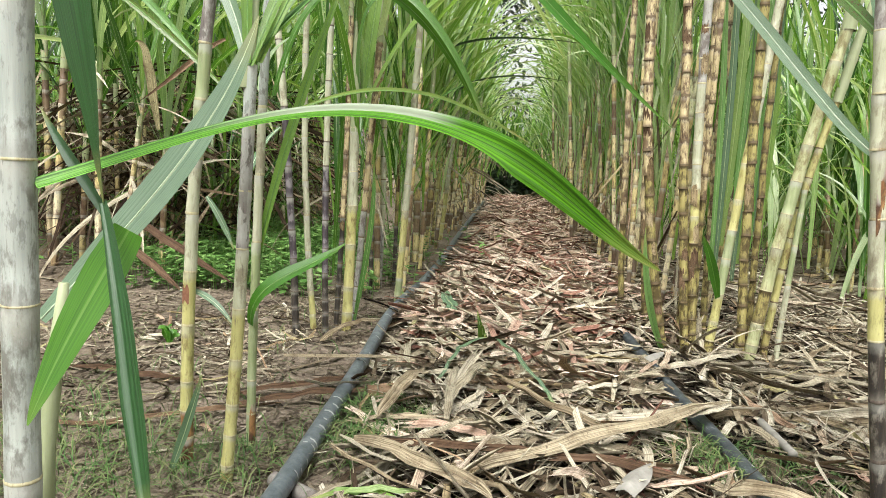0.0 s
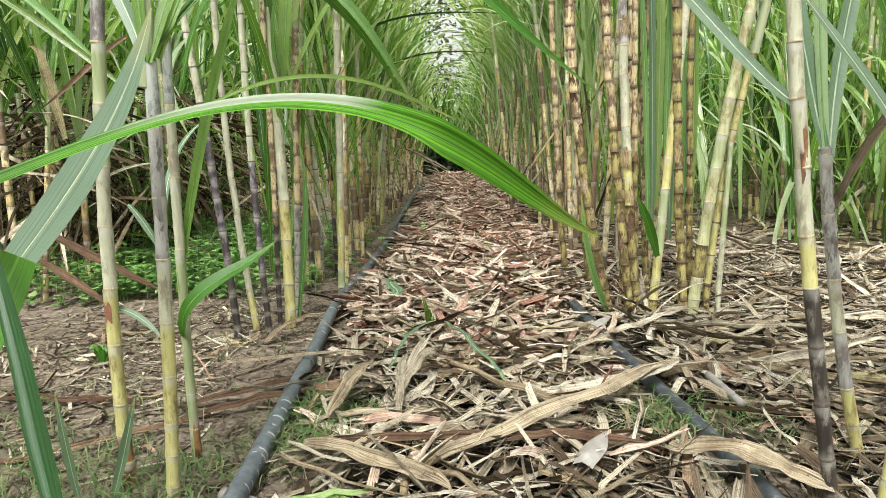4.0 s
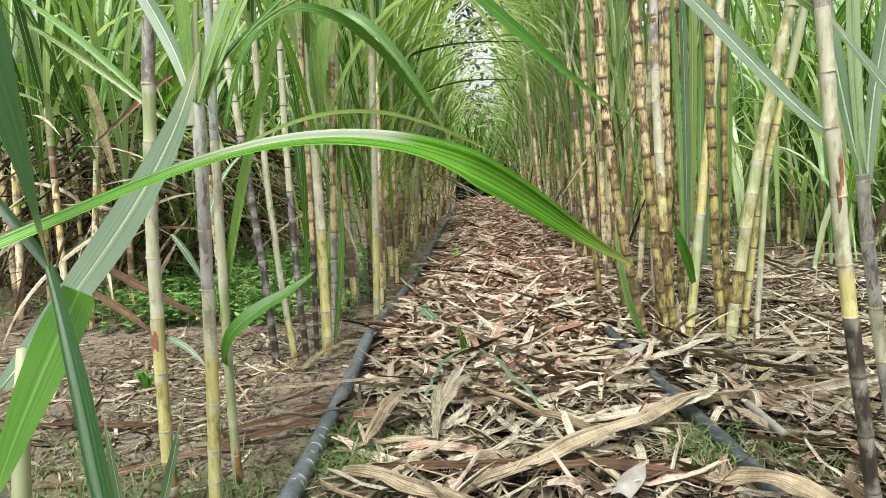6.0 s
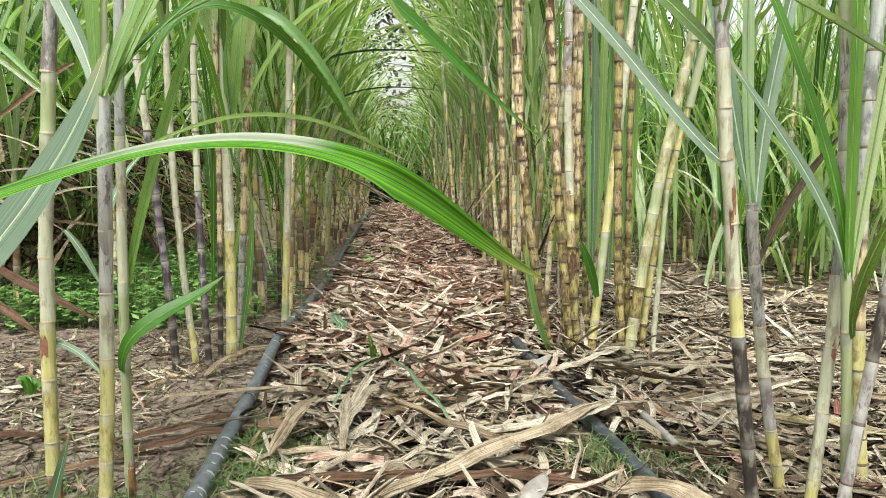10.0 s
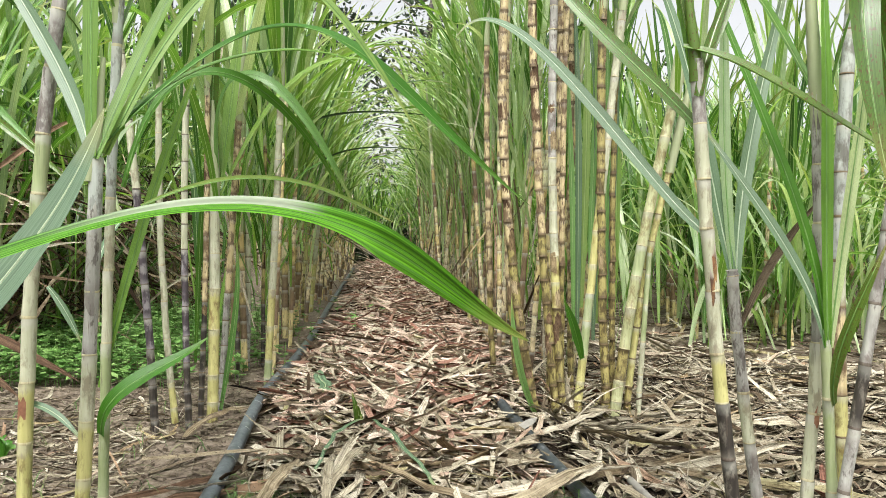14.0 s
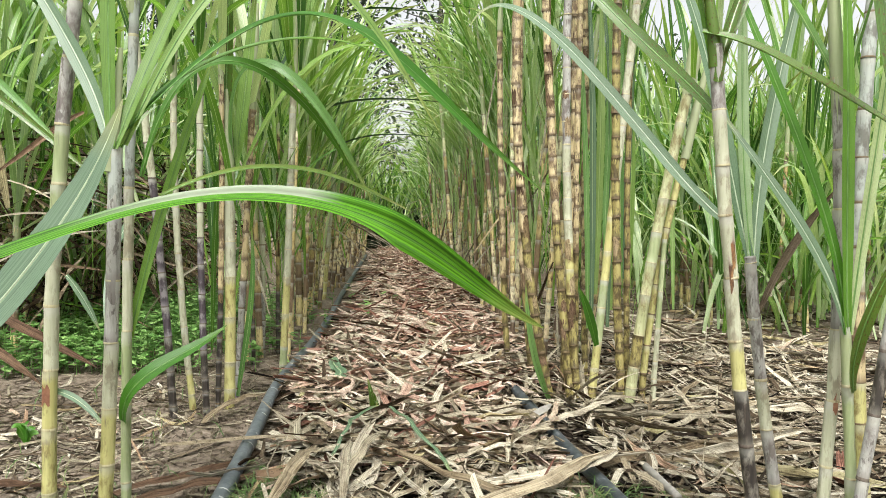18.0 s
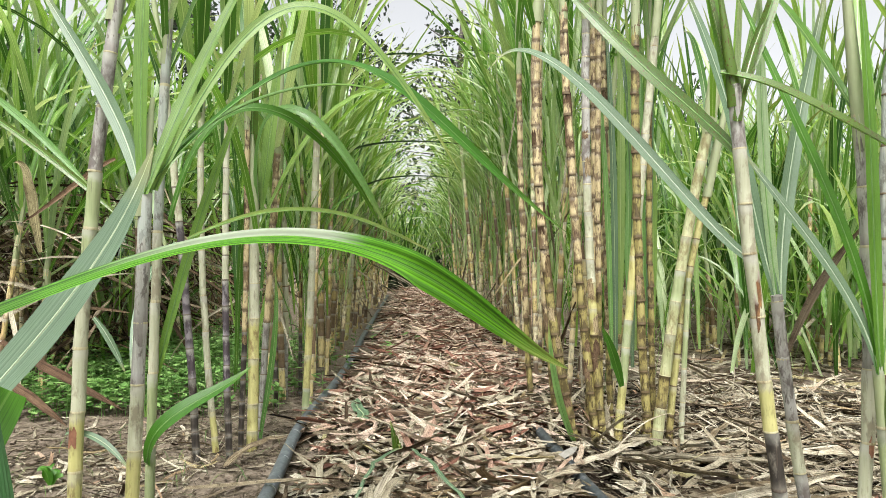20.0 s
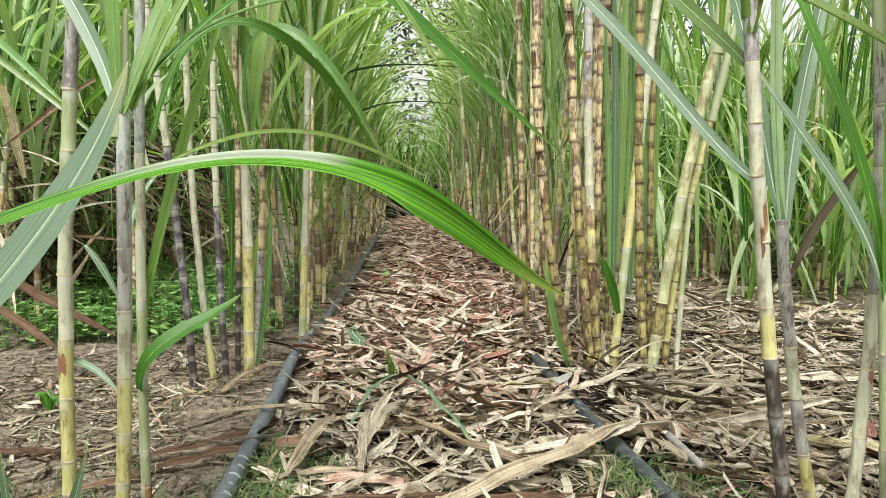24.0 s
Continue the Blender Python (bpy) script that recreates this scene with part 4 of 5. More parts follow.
def plant_at(x, y, shape, turn, size, tilt=0.0):
    m = Matrix.Translation((x, y, ground_z(x, y))) @ Euler((tilt * math.cos(turn * 3), tilt * math.sin(turn * 3), turn)).to_matrix().to_4x4()
    ob = shapes[shape]
    if not used[shape]:
        used[shape] = True
        ob.matrix_basis = m
    else:
        ob = copy_thing(ob, m)
    ob.scale = (size, size, size)


def row_spots(x, spread, y0, y1, gap, stems, g):
    y = y0
    while y < y1:
        for _ in range(int(g.integers(max(1, stems - 1), stems + 2))):
            yield x + g.normal(0, spread), y + g.normal(0, 0.10)
        y += gap * g.uniform(0.75, 1.25)


g = np.random.default_rng(21)
for x, spread, y0, y1, gap, stems, kinds in ((-0.47, 0.05, 2.75, 7.5, 0.42, 4, (0, 1, 2, 3)), (0.62, 0.08, 2.30, 7.5, 0.33, 4, (4, 5, 6, 7, 4, 6, 3)),
                                             (-1.85, 0.24, 2.9, 5.6, 0.36, 6, (8, 9, 10, 11)), (2.05, 0.22, 3.3, 5.8, 0.40, 5, (12, 13, 14, 15, 3)),
                                             (-2.7, 0.25, 3.6, 5.6, 0.5, 4, (8, 9, 10, 11)), (3.0, 0.25, 3.6, 5.6, 0.5, 4, (12, 13, 14, 1))):
    for px, py in row_spots(x, spread, y0, y1, gap, stems, g):
        plant_at(px, py, kinds[int(g.integers(len(kinds)))], g.uniform(0, 6.28), g.uniform(0.85, 1.15), g.uniform(0, 0.06))


def torn_sheath(key, z0, z1, turn, wide, mat, label="torn dry sheath"):
    """A strip of dead leaf sheath still wrapped round a cane."""
    bend, lean, top, dia = lines[key]
    rows, uvs = [], []
    for i in range(6):
        z = z0 + (z1 - z0) * i / 5
        r = dia / 2 * (1 - 0.08 * z / top) * (1.07 + 0.02 * (i == 5))
        for j in range(7):
            a = turn + wide * (1.0 if i < 5 else 0.7) * (j / 3 - 1)
            zz = z + ((z1 - z0) * 0.14 * math.sin(j * (2.6 + 9 * z0) + z * 90) if i in (0, 5) else 0)
            rows.append((lean * zz + bend * zz * zz + r * math.cos(a), r * math.sin(a), zz))
            uvs.append((j / 6, i / 5))
    f = [(i * 7 + j, i * 7 + j + 1, i * 7 + j + 8, i * 7 + j + 7) for i in range(5) for j in range(6)]
    part("dry_sheath", mesh("dry_sheath", rows, f, [mat], uvs), canes[key], label)


gs = np.random.default_rng(61)
for key in ("r1", "r2", "r3", "r3b", "r4", "r6", "g2", "f", "r1", "r2", "r3b", "r4", "r3", "r6b", "r1", "r2", "r3b", "r4", "h", "j2") * 3:
    z_ = gs.uniform(0.12, 1.12)
    torn_sheath(key, z_, z_ + gs.uniform(0.02, 0.07), gs.uniform(-2.8, -0.3), gs.uniform(0.4, 1.1), M_SHEATH if gs.random() < 0.55 else M_BROWN)
M_SCAR = plain("red_rind_scar", [(0.3, (0.14, 0.055, 0.035)), (0.7, (0.31, 0.15, 0.09))], 0.6, 60)
torn_sheath("r4s", 0.298, 0.322, -1.5, 0.45, M_SCAR, "red scar in the rind")
torn_sheath("a", 0.267, 0.295, -1.7, 0.6, M_SCAR, "red scar in the rind")
torn_sheath("dk", 0.487, 0.537, -1.3, 0.35, M_REDBROWN, "dark red streak in the rind")
torn_sheath("dk", 0.467, 0.507, -1.9, 0.25, M_REDBROWN, "dark red streak in the rind")
torn_sheath("s", 0.0, 0.07, -0.6, 0.9, M_REDBROWN, "brown rotten sheath at the foot")
torn_sheath("rr", 0.36, 0.41, -1.4, 1.2, M_GREY, "grey peeling sheath")
torn_sheath("b", 0.45, 0.60, -1.7, 0.8, M_GREY, "grey peeling sheath")


for px, py, k_ in ((-1.50, 2.45, 8), (-1.42, 2.62, 10), (-1.62, 2.5, 9)):
    plant_at(px, py, k_, px * 7, 0.95, 0.05)


# crowns of the placed canes
def crown(key, count, size, seed):
    g = np.random.default_rng(seed)
    ob = canes[key]
    tips = [c for c in ob.children if c.name.startswith("internode")]
    top = max((v.co for c in tips for v in c.data.vertices), key=lambda p: p.z)
    z0 = top.z
    rim = [v.co for c in tips for v in c.data.vertices if v.co.z > z0 - 0.004]
    mid = sum(p.x for p in rim) / len(rim)
    wide = max(math.hypot(p.x - mid, p.y) for p in rim)
    low = [v.co.x for c in tips for v in c.data.vertices if abs(v.co.z - z0 + 0.12) < 0.05]
    back = sum(low) / len(low)
    sv, sf = tube([(back, 0, z0 - 0.12), (mid, 0, z0), (2 * mid - back, 0, z0 + 0.11), (2.8 * mid - 1.8 * back, 0, z0 + 0.2)], np.array([1.06, 1.08, 0.75, 0.25]) * wide, 8, False)
    part("leaf_sheath", mesh("leaf_sheath", sv, sf, [M_GREENCANE]), ob)
    for i in range(count):
        v, f, u = crown_leaf(g, np.array([top.x, 0, top.z - 0.02 - 0.12 * (1 - i / count)]), g.uniform(0, 6.28), size * g.uniform(0.8, 1.2), g.uniform(0.016, 0.028) if ob.location.y < 1.5 else g.uniform(0.018, 0.032), g.uniform(0.05, 0.7), g.uniform(0.3, 2.0))
        part("leaf", mesh("leaf", v, f, [M_LEAF], u), ob)


for n_, key in enumerate(("big", "a", "s", "c", "d", "e", "f", "g2", "h", "i", "j", "j2", "k", "m", "n", "r1", "r2", "r3", "r3b", "r2b", "r1b", "r1c", "r4", "r5", "r6", "r6b", "r7", "r8", "r4s", "r5s", "r6s")):
    crown(key, 3 if key[0] == "r" else 5, 0.85, 500 + n_)
crown("g", 2, 0.9, 541)
v_, f_ = tube([(0.0235, 0, 0.62), (0.026, 0, 0.66), (0.030, 0.01, 0.72), (0.034, 0.02, 0.80)], [0.0105, 0.0112, 0.008, 0.003], 10, False)
part("leaf_sheath", mesh("leaf_sheath", v_, f_, [M_GREENCANE]), canes["b"])


# ---- the rest of the field, further off ----
def far_field():
    g = np.random.default_rng(33)
    stalks, greens, drys, browns = Heap(), Heap(), Heap(), Heap()
    kinds = [field_plant(300 + i, h, 7, 2, True) for i, h in enumerate((0.8, 1.0, 1.2, 0.5, 1.35, 0.3, 1.5))]
    spots = []
    for x in (-0.47, 0.62):
        spots += row_spots(x, 0.07, 7.5, 10.5, 0.45, 4, g)
    for x in (-1.85, -2.7, 2.0, 3.0, 4.0, -3.8, -4.9, 5.0, 6.2, -6.0):
        start = 5.7 if abs(x) < 3.1 else 4.0
        spots += row_spots(x, 0.25, start, 10.5 if abs(x) < 4 else 9.5, 0.5, 5, g)
    for y in (12.3, 13.5):
        spots += [(g.uniform(-9, 9), y + g.normal(0, 0.2)) for _ in range(60)]
    for x in (-1.9, 2.0, -0.5, 0.65):
        spots += row_spots(x, 0.12, -3.8, -1.1, 0.7, 3, g)
    for x in (-2.7, 3.0):
        spots += row_spots(x, 0.2, -3.8, 1.6, 0.7, 3, g)
    for x in (-3.8, 4.0, -4.9, 5.0, -6.0, 6.2):
        spots += row_spots(x, 0.25, -3.8, 4.0, 0.6, 4, g)
    for x, y in spots:
        low = abs(x - 0.1) < 1.3 and y > 7.4
        if low and abs(x - 0.1) < 0.35 and y < 10.2:
            continue
        st, gr, dr = kinds[int(g.integers(len(kinds)))]
        a, s = g.uniform(0, 6.28), g.uniform(0.85, 1.15) * (0.8 if low else 1.0)
        rot = np.array([[math.cos(a), -math.sin(a), 0], [math.sin(a), math.cos(a), 0], [0, 0, 1]]) * s
        for heap, pieces in ((stalks, st), (greens, gr), (drys, dr)):
            for p in pieces:
                heap.add(p[0] @ rot.T + (x, y, 0), *p[1:])
    pale = Heap()
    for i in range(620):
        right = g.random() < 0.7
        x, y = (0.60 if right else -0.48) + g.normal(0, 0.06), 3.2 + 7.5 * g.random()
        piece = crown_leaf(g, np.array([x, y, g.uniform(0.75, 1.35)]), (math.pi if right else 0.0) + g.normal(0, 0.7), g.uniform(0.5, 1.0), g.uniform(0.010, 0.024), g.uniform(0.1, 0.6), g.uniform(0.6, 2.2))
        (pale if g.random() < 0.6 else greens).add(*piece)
    for i in range(420):
        piece = crown_leaf(g, np.array([g.uniform(-0.55, 0.75), 10.9 + g.normal(0, 0.35), g.uniform(0.3, 1.0)]), g.uniform(0, 6.28), g.uniform(0.5, 0.95), g.uniform(0.014, 0.03), g.uniform(0.05, 0.7), g.uniform(0.3, 2.0))
        greens.add(*piece)
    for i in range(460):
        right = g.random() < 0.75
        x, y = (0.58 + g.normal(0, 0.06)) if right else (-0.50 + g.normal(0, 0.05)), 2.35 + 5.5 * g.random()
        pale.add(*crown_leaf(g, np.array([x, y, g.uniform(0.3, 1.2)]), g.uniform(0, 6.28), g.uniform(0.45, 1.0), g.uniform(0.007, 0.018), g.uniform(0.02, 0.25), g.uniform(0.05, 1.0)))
    clumps = [(1.35 + 4.6 * g.random() ** 1.2, 2.95 + 4.2 * g.random() ** 1.4) for _ in range(95)] + [(-1.5 - 4.0 * g.random() ** 1.2, 3.3 + 4.0 * g.random() ** 1.5) for _ in range(60)]
    for i in range(4300):
        cx, cy = clumps[i % len(clumps)]
        x, y = cx + g.normal(0, 0.09), cy + g.normal(0, 0.09)
        piece = crown_leaf(g, np.array([x, y, 0.55 * g.random() ** 1.6]), g.uniform(0, 6.28), g.uniform(0.4, 1.15), g.uniform(0.011, 0.030), g.uniform(0.05, 0.55), g.uniform(0.2, 2.2))
        (pale if cx > 0 and g.random() < 0.25 else greens).add(*piece)
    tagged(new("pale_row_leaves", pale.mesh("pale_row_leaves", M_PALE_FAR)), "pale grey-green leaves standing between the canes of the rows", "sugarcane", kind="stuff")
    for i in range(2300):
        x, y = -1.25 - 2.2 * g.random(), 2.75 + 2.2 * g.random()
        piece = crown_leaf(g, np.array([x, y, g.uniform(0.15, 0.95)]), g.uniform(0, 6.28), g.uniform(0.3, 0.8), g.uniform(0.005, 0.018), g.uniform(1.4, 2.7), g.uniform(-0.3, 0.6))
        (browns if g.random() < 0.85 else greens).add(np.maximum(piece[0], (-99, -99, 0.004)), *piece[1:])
    for i in range(110):
        right = g.random() < 0.7
        x = (0.62 + g.normal(0, 0.09)) if right else (-0.52 + g.normal(0, 0.07))
        y = 2.2 + 5.0 * g.random()
        drys.add(*[a if n else np.maximum(a, (-99, -99, 0.004)) for n, a in enumerate(crown_leaf(g, np.array([x, y, g.uniform(0.2, 1.3)]), math.copysign(1.57, g.normal()) + g.normal(0, 0.5), g.uniform(0.2, 0.55), g.uniform(0.006, 0.016), g.uniform(2.3, 2.95), g.uniform(-0.2, 0.2)))])
    for i in range(300):
        x, y = -0.50 + g.normal(0, 0.08), 2.3 + 4.0 * g.random()
        greens.add(*crown_leaf(g, np.array([x, y, g.uniform(0.25, 0.9)]), g.uniform(0, 6.28), g.uniform(0.3, 0.7), g.uniform(0.008, 0.022), g.uniform(0.1, 0.7), g.uniform(0.1, 1.2)))
    for i in range(520):
        right = g.random() < 0.7
        x = (0.66 + abs(g.normal(0, 0.12))) if right else (-0.55 - abs(g.normal(0, 0.10)))
        y = 2.2 + 5.0 * g.random()
        greens.add(*crown_leaf(g, np.array([x, y, g.uniform(0.05, 1.0)]), g.uniform(0, 6.28), g.uniform(0.45, 0.95), g.uniform(0.010, 0.026), g.uniform(0.02, 0.22), g.uniform(0.05, 0.6)))
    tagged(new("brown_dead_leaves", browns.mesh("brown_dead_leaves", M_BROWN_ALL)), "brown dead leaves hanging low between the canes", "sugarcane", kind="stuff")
    tagged(new("cane_field_stalks", stalks.mesh("cane_field_stalks", M_FIELDCANE)), "stalks of the dense cane field further off", "sugarcane", kind="stuff")
    tagged(new("cane_field_leaves", greens.mesh("cane_field_leaves", M_LEAF_FAR)), "green leaves of the dense cane field further off", "sugarcane", kind="stuff")
    tagged(new("cane_field_dry_leaves", drys.mesh("cane_field_dry_leaves", M_STRAW_ALL)), "dead leaves hanging in the cane field further off", "sugarcane", kind="stuff")


far_field()


# ---- trees beyond the field ----
def tree(x, y, height, spread, leaves, seed):
    g = np.random.default_rng(seed)
    ob = thing("tree", (x, y, 0), "dark leafy tree standing against the white sky beyond the field", "tree", "trees beyond the field")
    trunk, crown = Heap(), Heap()
    v, f = tube([(0, 0, -0.1), (0.1, 0, height * 0.25), (0.0, 0.1, height * 0.55), (0.15, 0, height * 0.95)], [0.22, 0.17, 0.12, 0.03], 8, False)
    trunk.add(v, f)
    for i in range(26):
        z = height * g.uniform(0.18, 0.9)
        a, ln = g.uniform(0, 6.28), spread * g.uniform(0.5, 1.0) * (1.15 - z / height * 0.6)
        tip = np.array([math.cos(a) * ln, math.sin(a) * ln, z + ln * g.uniform(0.15, 0.6)])
        start = np.array([0, 0, z])
        bend = (start + tip) / 2 + g.normal(0, 0.15, 3)
        sp = bezier((start, bend, bend, tip), 6)
        v, f = tube(sp, np.linspace(0.05, 0.010, 7), 5, False)
        trunk.add(v, f)
        for j in range(leaves):
            c = sp[int(g.integers(2, 7))] + g.normal(0, 0.16 * spread / 2, 3)
            for _ in range(7):
                p = c + g.normal(0, 0.13, 3)
                d = unit(g.normal(0, 1, 3) + (0, 0, -0.5))
                w = unit(np.cross(d, g.normal(0, 1, 3))) * g.uniform(0.03, 0.055)
                ln2 = g.uniform(0.11, 0.20)
                crown.add(np.array([p, p + d * ln2 * 0.5 + w, p + d * ln2, p + d * ln2 * 0.5 - w]), [(0, 1, 2, 3)])
    part("trunk", trunk.mesh("trunk", M_BARK), ob)
    part("crown", crown.mesh("crown", M_TREELEAF, smooth=False), ob)


tree(-1.5, 17.0, 7.5, 2.6, 17, 5)
tree(1.3, 19.0, 8.0, 2.6, 13, 6)
tree(-5.5, 18.0, 7.5, 3.2, 40, 7)
tree(6.5, 20.0, 6.0, 3.0, 26, 8)
tree(-10.5, 19.0, 7.0, 3.4, 34, 9)


def shrub_bank():
    g = np.random.default_rng(55)
    crown = Heap()
    for i in range(5200):
        p = np.array([g.uniform(-1.6, 1.8), 11.6 + g.normal(0, 0.35), abs(g.normal(0, 0.38))])
        d = unit(g.normal(0, 1, 3))
        w = unit(np.cross(d, g.normal(0, 1, 3))) * 0.03
        crown.add(np.array([p, p + d * 0.06 + w, p + d * 0.13, p + d * 0.06 - w]), [(0, 1, 2, 3)])
    tagged(new("undergrowth", crown.mesh("undergrowth", M_TREELEAF, smooth=False)), "dark undergrowth closing the far end of the path", "undergrowth", kind="stuff")


shrub_bank()


# ---- irrigation hoses ----
def hose(points, r, height, mat, label, marks, seed):
    g = np.random.default_rng(seed)
    pts = np.array([(x, y, height + dz) for x, y, dz in points])
    u = np.linspace(0, len(pts) - 1, 160)
    t = np.arange(len(pts))
    sp = np.stack([np.interp(u, t, pts[:, i]) for i in range(3)], 1)
    for _ in range(10):
        sp[1:-1] = (sp[:-2] + sp[1:-1] + sp[2:]) / 3
    ob = thing("irrigation_hose", tuple(pts[0]), label, "hose", "irrigation hoses along the path")
    v, f = tube(sp - pts[0], r, 14)
    part("tube", mesh("tube", v, f, [mat]), ob)
    for y in marks:
        i = int(np.argmin(np.abs(sp[:, 1] - y)))
        t_ = unit(sp[i + 1] - sp[i])
        c = sp[i] - pts[0]
        v, f = tube([c - t_ * g.uniform(0.001, 0.003), c + t_ * g.uniform(0.001, 0.004)], r * 1.012, 14, False)
        keep = [k for k in range(14) if (k + int(g.integers(0, 5))) % 14 < 7]
        part("scuff_mark", mesh("scuff_mark", v, [f[k] for k in keep], [M_SCUFF]), ob, "pale worn ring on the hose")


hose([(-0.31, 0.2, 0), (-0.308, 0.6, 0), (-0.311, 0.954, 0), (-0.316, 1.128, 0), (-0.324, 1.36, 0), (-0.334, 1.65, 0), (-0.349, 1.95, 0.008), (-0.346, 2.14, 0.016), (-0.318, 2.62, 0.018), (-0.315, 3.2, 0.006), (-0.32, 3.75, 0.002), (-0.33, 4.5, 0.0), (-0.33, 6.0, 0), (-0.33, 9.0, 0)],
     0.0165, 0.030, M_HOSE, "long dark grey scuffed irrigation hose lying along the path", [0.95, 0.97, 1.0, 1.04, 1.06, 1.12, 1.15, 1.19, 1.23, 1.27, 1.36, 1.40, 1.43, 1.52, 1.6, 1.68, 1.74, 1.85, 1.97], 3)
hose([(0.45, 0.2, 0), (0.437, 0.6, 0), (0.425, 0.948, 0), (0.419, 1.061, 0), (0.414, 1.152, 0), (0.397, 1.30, 0.004), (0.381, 1.46, 0.008), (0.372, 1.65, 0.010), (0.362, 1.85, 0.010), (0.366, 2.48, 0.0), (0.36, 2.91, -0.01), (0.36, 3.41, -0.01), (0.37, 6.0, -0.02)],
     0.0145, 0.045, M_HOSE_SHADED, "dark grey irrigation hose half buried under dry leaves", [1.0, 1.08, 1.15, 1.22], 4)


# ---- litter of dry leaves ----
def strip(g, x, y, turn, length, width, lift, n=7, across=2):
    """A dry leaf lying on the ground: mostly straight, sometimes kinked, folded or rolled, with torn ends."""
    u = np.linspace(0, 1, n + 1)
    a = turn + g.normal(0, 0.16) * (u - 0.5) * 2
    if g.random() < 0.3:
        a = a + np.where(u > g.uniform(0.25, 0.75), g.normal(0, 0.75), 0)
    if g.random() < 0.12:
        a = a + u * g.choice((-1, 1)) * g.uniform(1.2, 2.4)
    px = np.concatenate([[0], np.cumsum(np.cos(a[:-1]))]) * length / n
    py = np.concatenate([[0], np.cumsum(np.sin(a[:-1]))]) * length / n
    px, py = px - px.mean() + x, py - py.mean() + y
    pz = ground_many(px, py)
    rise = g.normal(0, 0.05) * (u - 0.5) * min(1.0, length * 3) + g.normal(0, 0.010) * (2 * u - 1) ** 2 + g.normal(0, 0.003, n + 1)
    pz = 0.6 * pz + 0.4 * pz.mean() + lift + np.maximum(rise, -lift + 0.003)
    spine = np.stack([px, py, pz], 1)
    t = unit(np.gradient(spine, axis=0))
    roll = g.normal(0, 0.5) + g.normal(0, 0.35) * (u - 0.5)
    flat = unit(np.cross(t, (0.0, 0.0, 1.0)))
    up = np.cross(flat, t)
    side = flat * np.cos(roll)[:, None] + up * np.sin(roll)[:, None]
    up = np.cross(side, t)
    s = np.linspace(-1, 1, across + 1)[None]
    w = width * 0.5 * (0.72 + 0.28 * np.sin(np.pi * np.clip(u * g.uniform(0.8, 1.3), 0, 1)))
    w = w * (1 + g.normal(0, 0.07, n + 1))
    if g.random() < 0.4:
        w[-2:] *= (0.75, 0.25)
    fold = g.normal(0.15, 0.5)
    lift_s = fold * np.abs(s) ** 1.4 + g.normal(0, 0.10, (n + 1, across + 1)) + (0.12 * np.sin(np.abs(s) * 11) if across > 4 else 0.0)
    verts = spine[:, None] + side[:, None] * (s * w[:, None])[..., None] * (1 - 0.25 * min(fold * fold, 1.6)) + up[:, None] * (lift_s * w[:, None])[..., None]
    fray = g.normal(0, 0.55, (2, across + 1)) * width
    verts[0] += t[0] * fray[0][:, None]
    verts[-1] += t[-1] * fray[1][:, None]
    uvs = np.stack([np.broadcast_to((s + 1) / 2, (n + 1, across + 1)), np.broadcast_to(u[:, None], (n + 1, across + 1))], -1)
    return verts.reshape(-1, 3), quads(n, across), uvs.reshape(-1, 2)


def fallen(ctl, z0, z1, width, mat, label, fold=0.3, lift=0.02, name="dry_leaf", group="dry leaves on the ground", n=18, n0=(0, -0.4, 1), n1=(0, -0.4, 1), waist=0.7):
    width = width * 0.85
    pts = bezier([(*p, 0) for p in ctl], n)
    pts[:, 2] = [ground_z(x, y) for x, y, _ in pts]
    pts[:, 2] = 0.4 * pts[:, 2] + 0.6 * pts[:, 2].mean() + np.linspace(z0, z1, n + 1) + lift * np.sin(np.linspace(0, np.pi, n + 1))
    wob = np.random.default_rng(int(abs(ctl[1][1]) * 997)).normal(0, 1, (n + 1, 3)) * (0.004, 0.004, 0.003)
    wob[1:-1] = (wob[:-2] + wob[1:-1] + wob[2:]) / 3
    pts = pts + wob
    v, f, u = blade(pts, width, n0, n1, fold * 1.2, 12, waist, 0.20, int(abs(ctl[0][0]) * 1000), 0.5, 0.14, tail=(3.0, 0.6))
    tagged(new(name, mesh(name, v, f, [mat], u)), label, "dry leaf" if name == "dry_leaf" else "leaf", group)


fallen(((-0.52, 1.55), (-0.10, 1.53), (-0.02, 1.27), (0.42, 1.53)), 0.025, 0.045, 0.019, M_STREAK, "long reddish-brown dry leaf lying across the path", 0.5)
fallen(((-0.231, 1.028), (-0.144, 0.973), (-0.071, 0.914), (0.010, 0.862)), 0.045, 0.045, 0.036, M_STREAK, "broad streaked dry leaf with a folded edge", 0.5, 0.01)
fallen(((-0.18, 1.045), (-0.008, 0.99), (0.162, 0.99), (0.321, 0.965)), 0.035, 0.045, 0.026, M_BROWN, "long streaked brown dry leaf in the litter", 0.6, 0.01)
fallen(((-0.05, 0.945), (0.104, 0.985), (0.263, 1.08), (0.47, 1.36)), 0.035, 0.050, 0.033, M_STREAK, "long tan dry leaf crossing the hose", 0.3, 0.03)
fallen(((0.14, 1.24), (0.296, 1.17), (0.387, 1.20), (0.47, 1.355)), 0.03, 0.050, 0.024, M_PALE, "tan dry leaf bending up over the hose", 0.3, 0.02)
fallen(((0.323, 0.97), (0.368, 0.905), (0.423, 0.87), (0.50, 0.835)), 0.035, 0.035, 0.040, M_STREAK, "broad tan dry leaf bending over the hose", 0.3, 0.03)
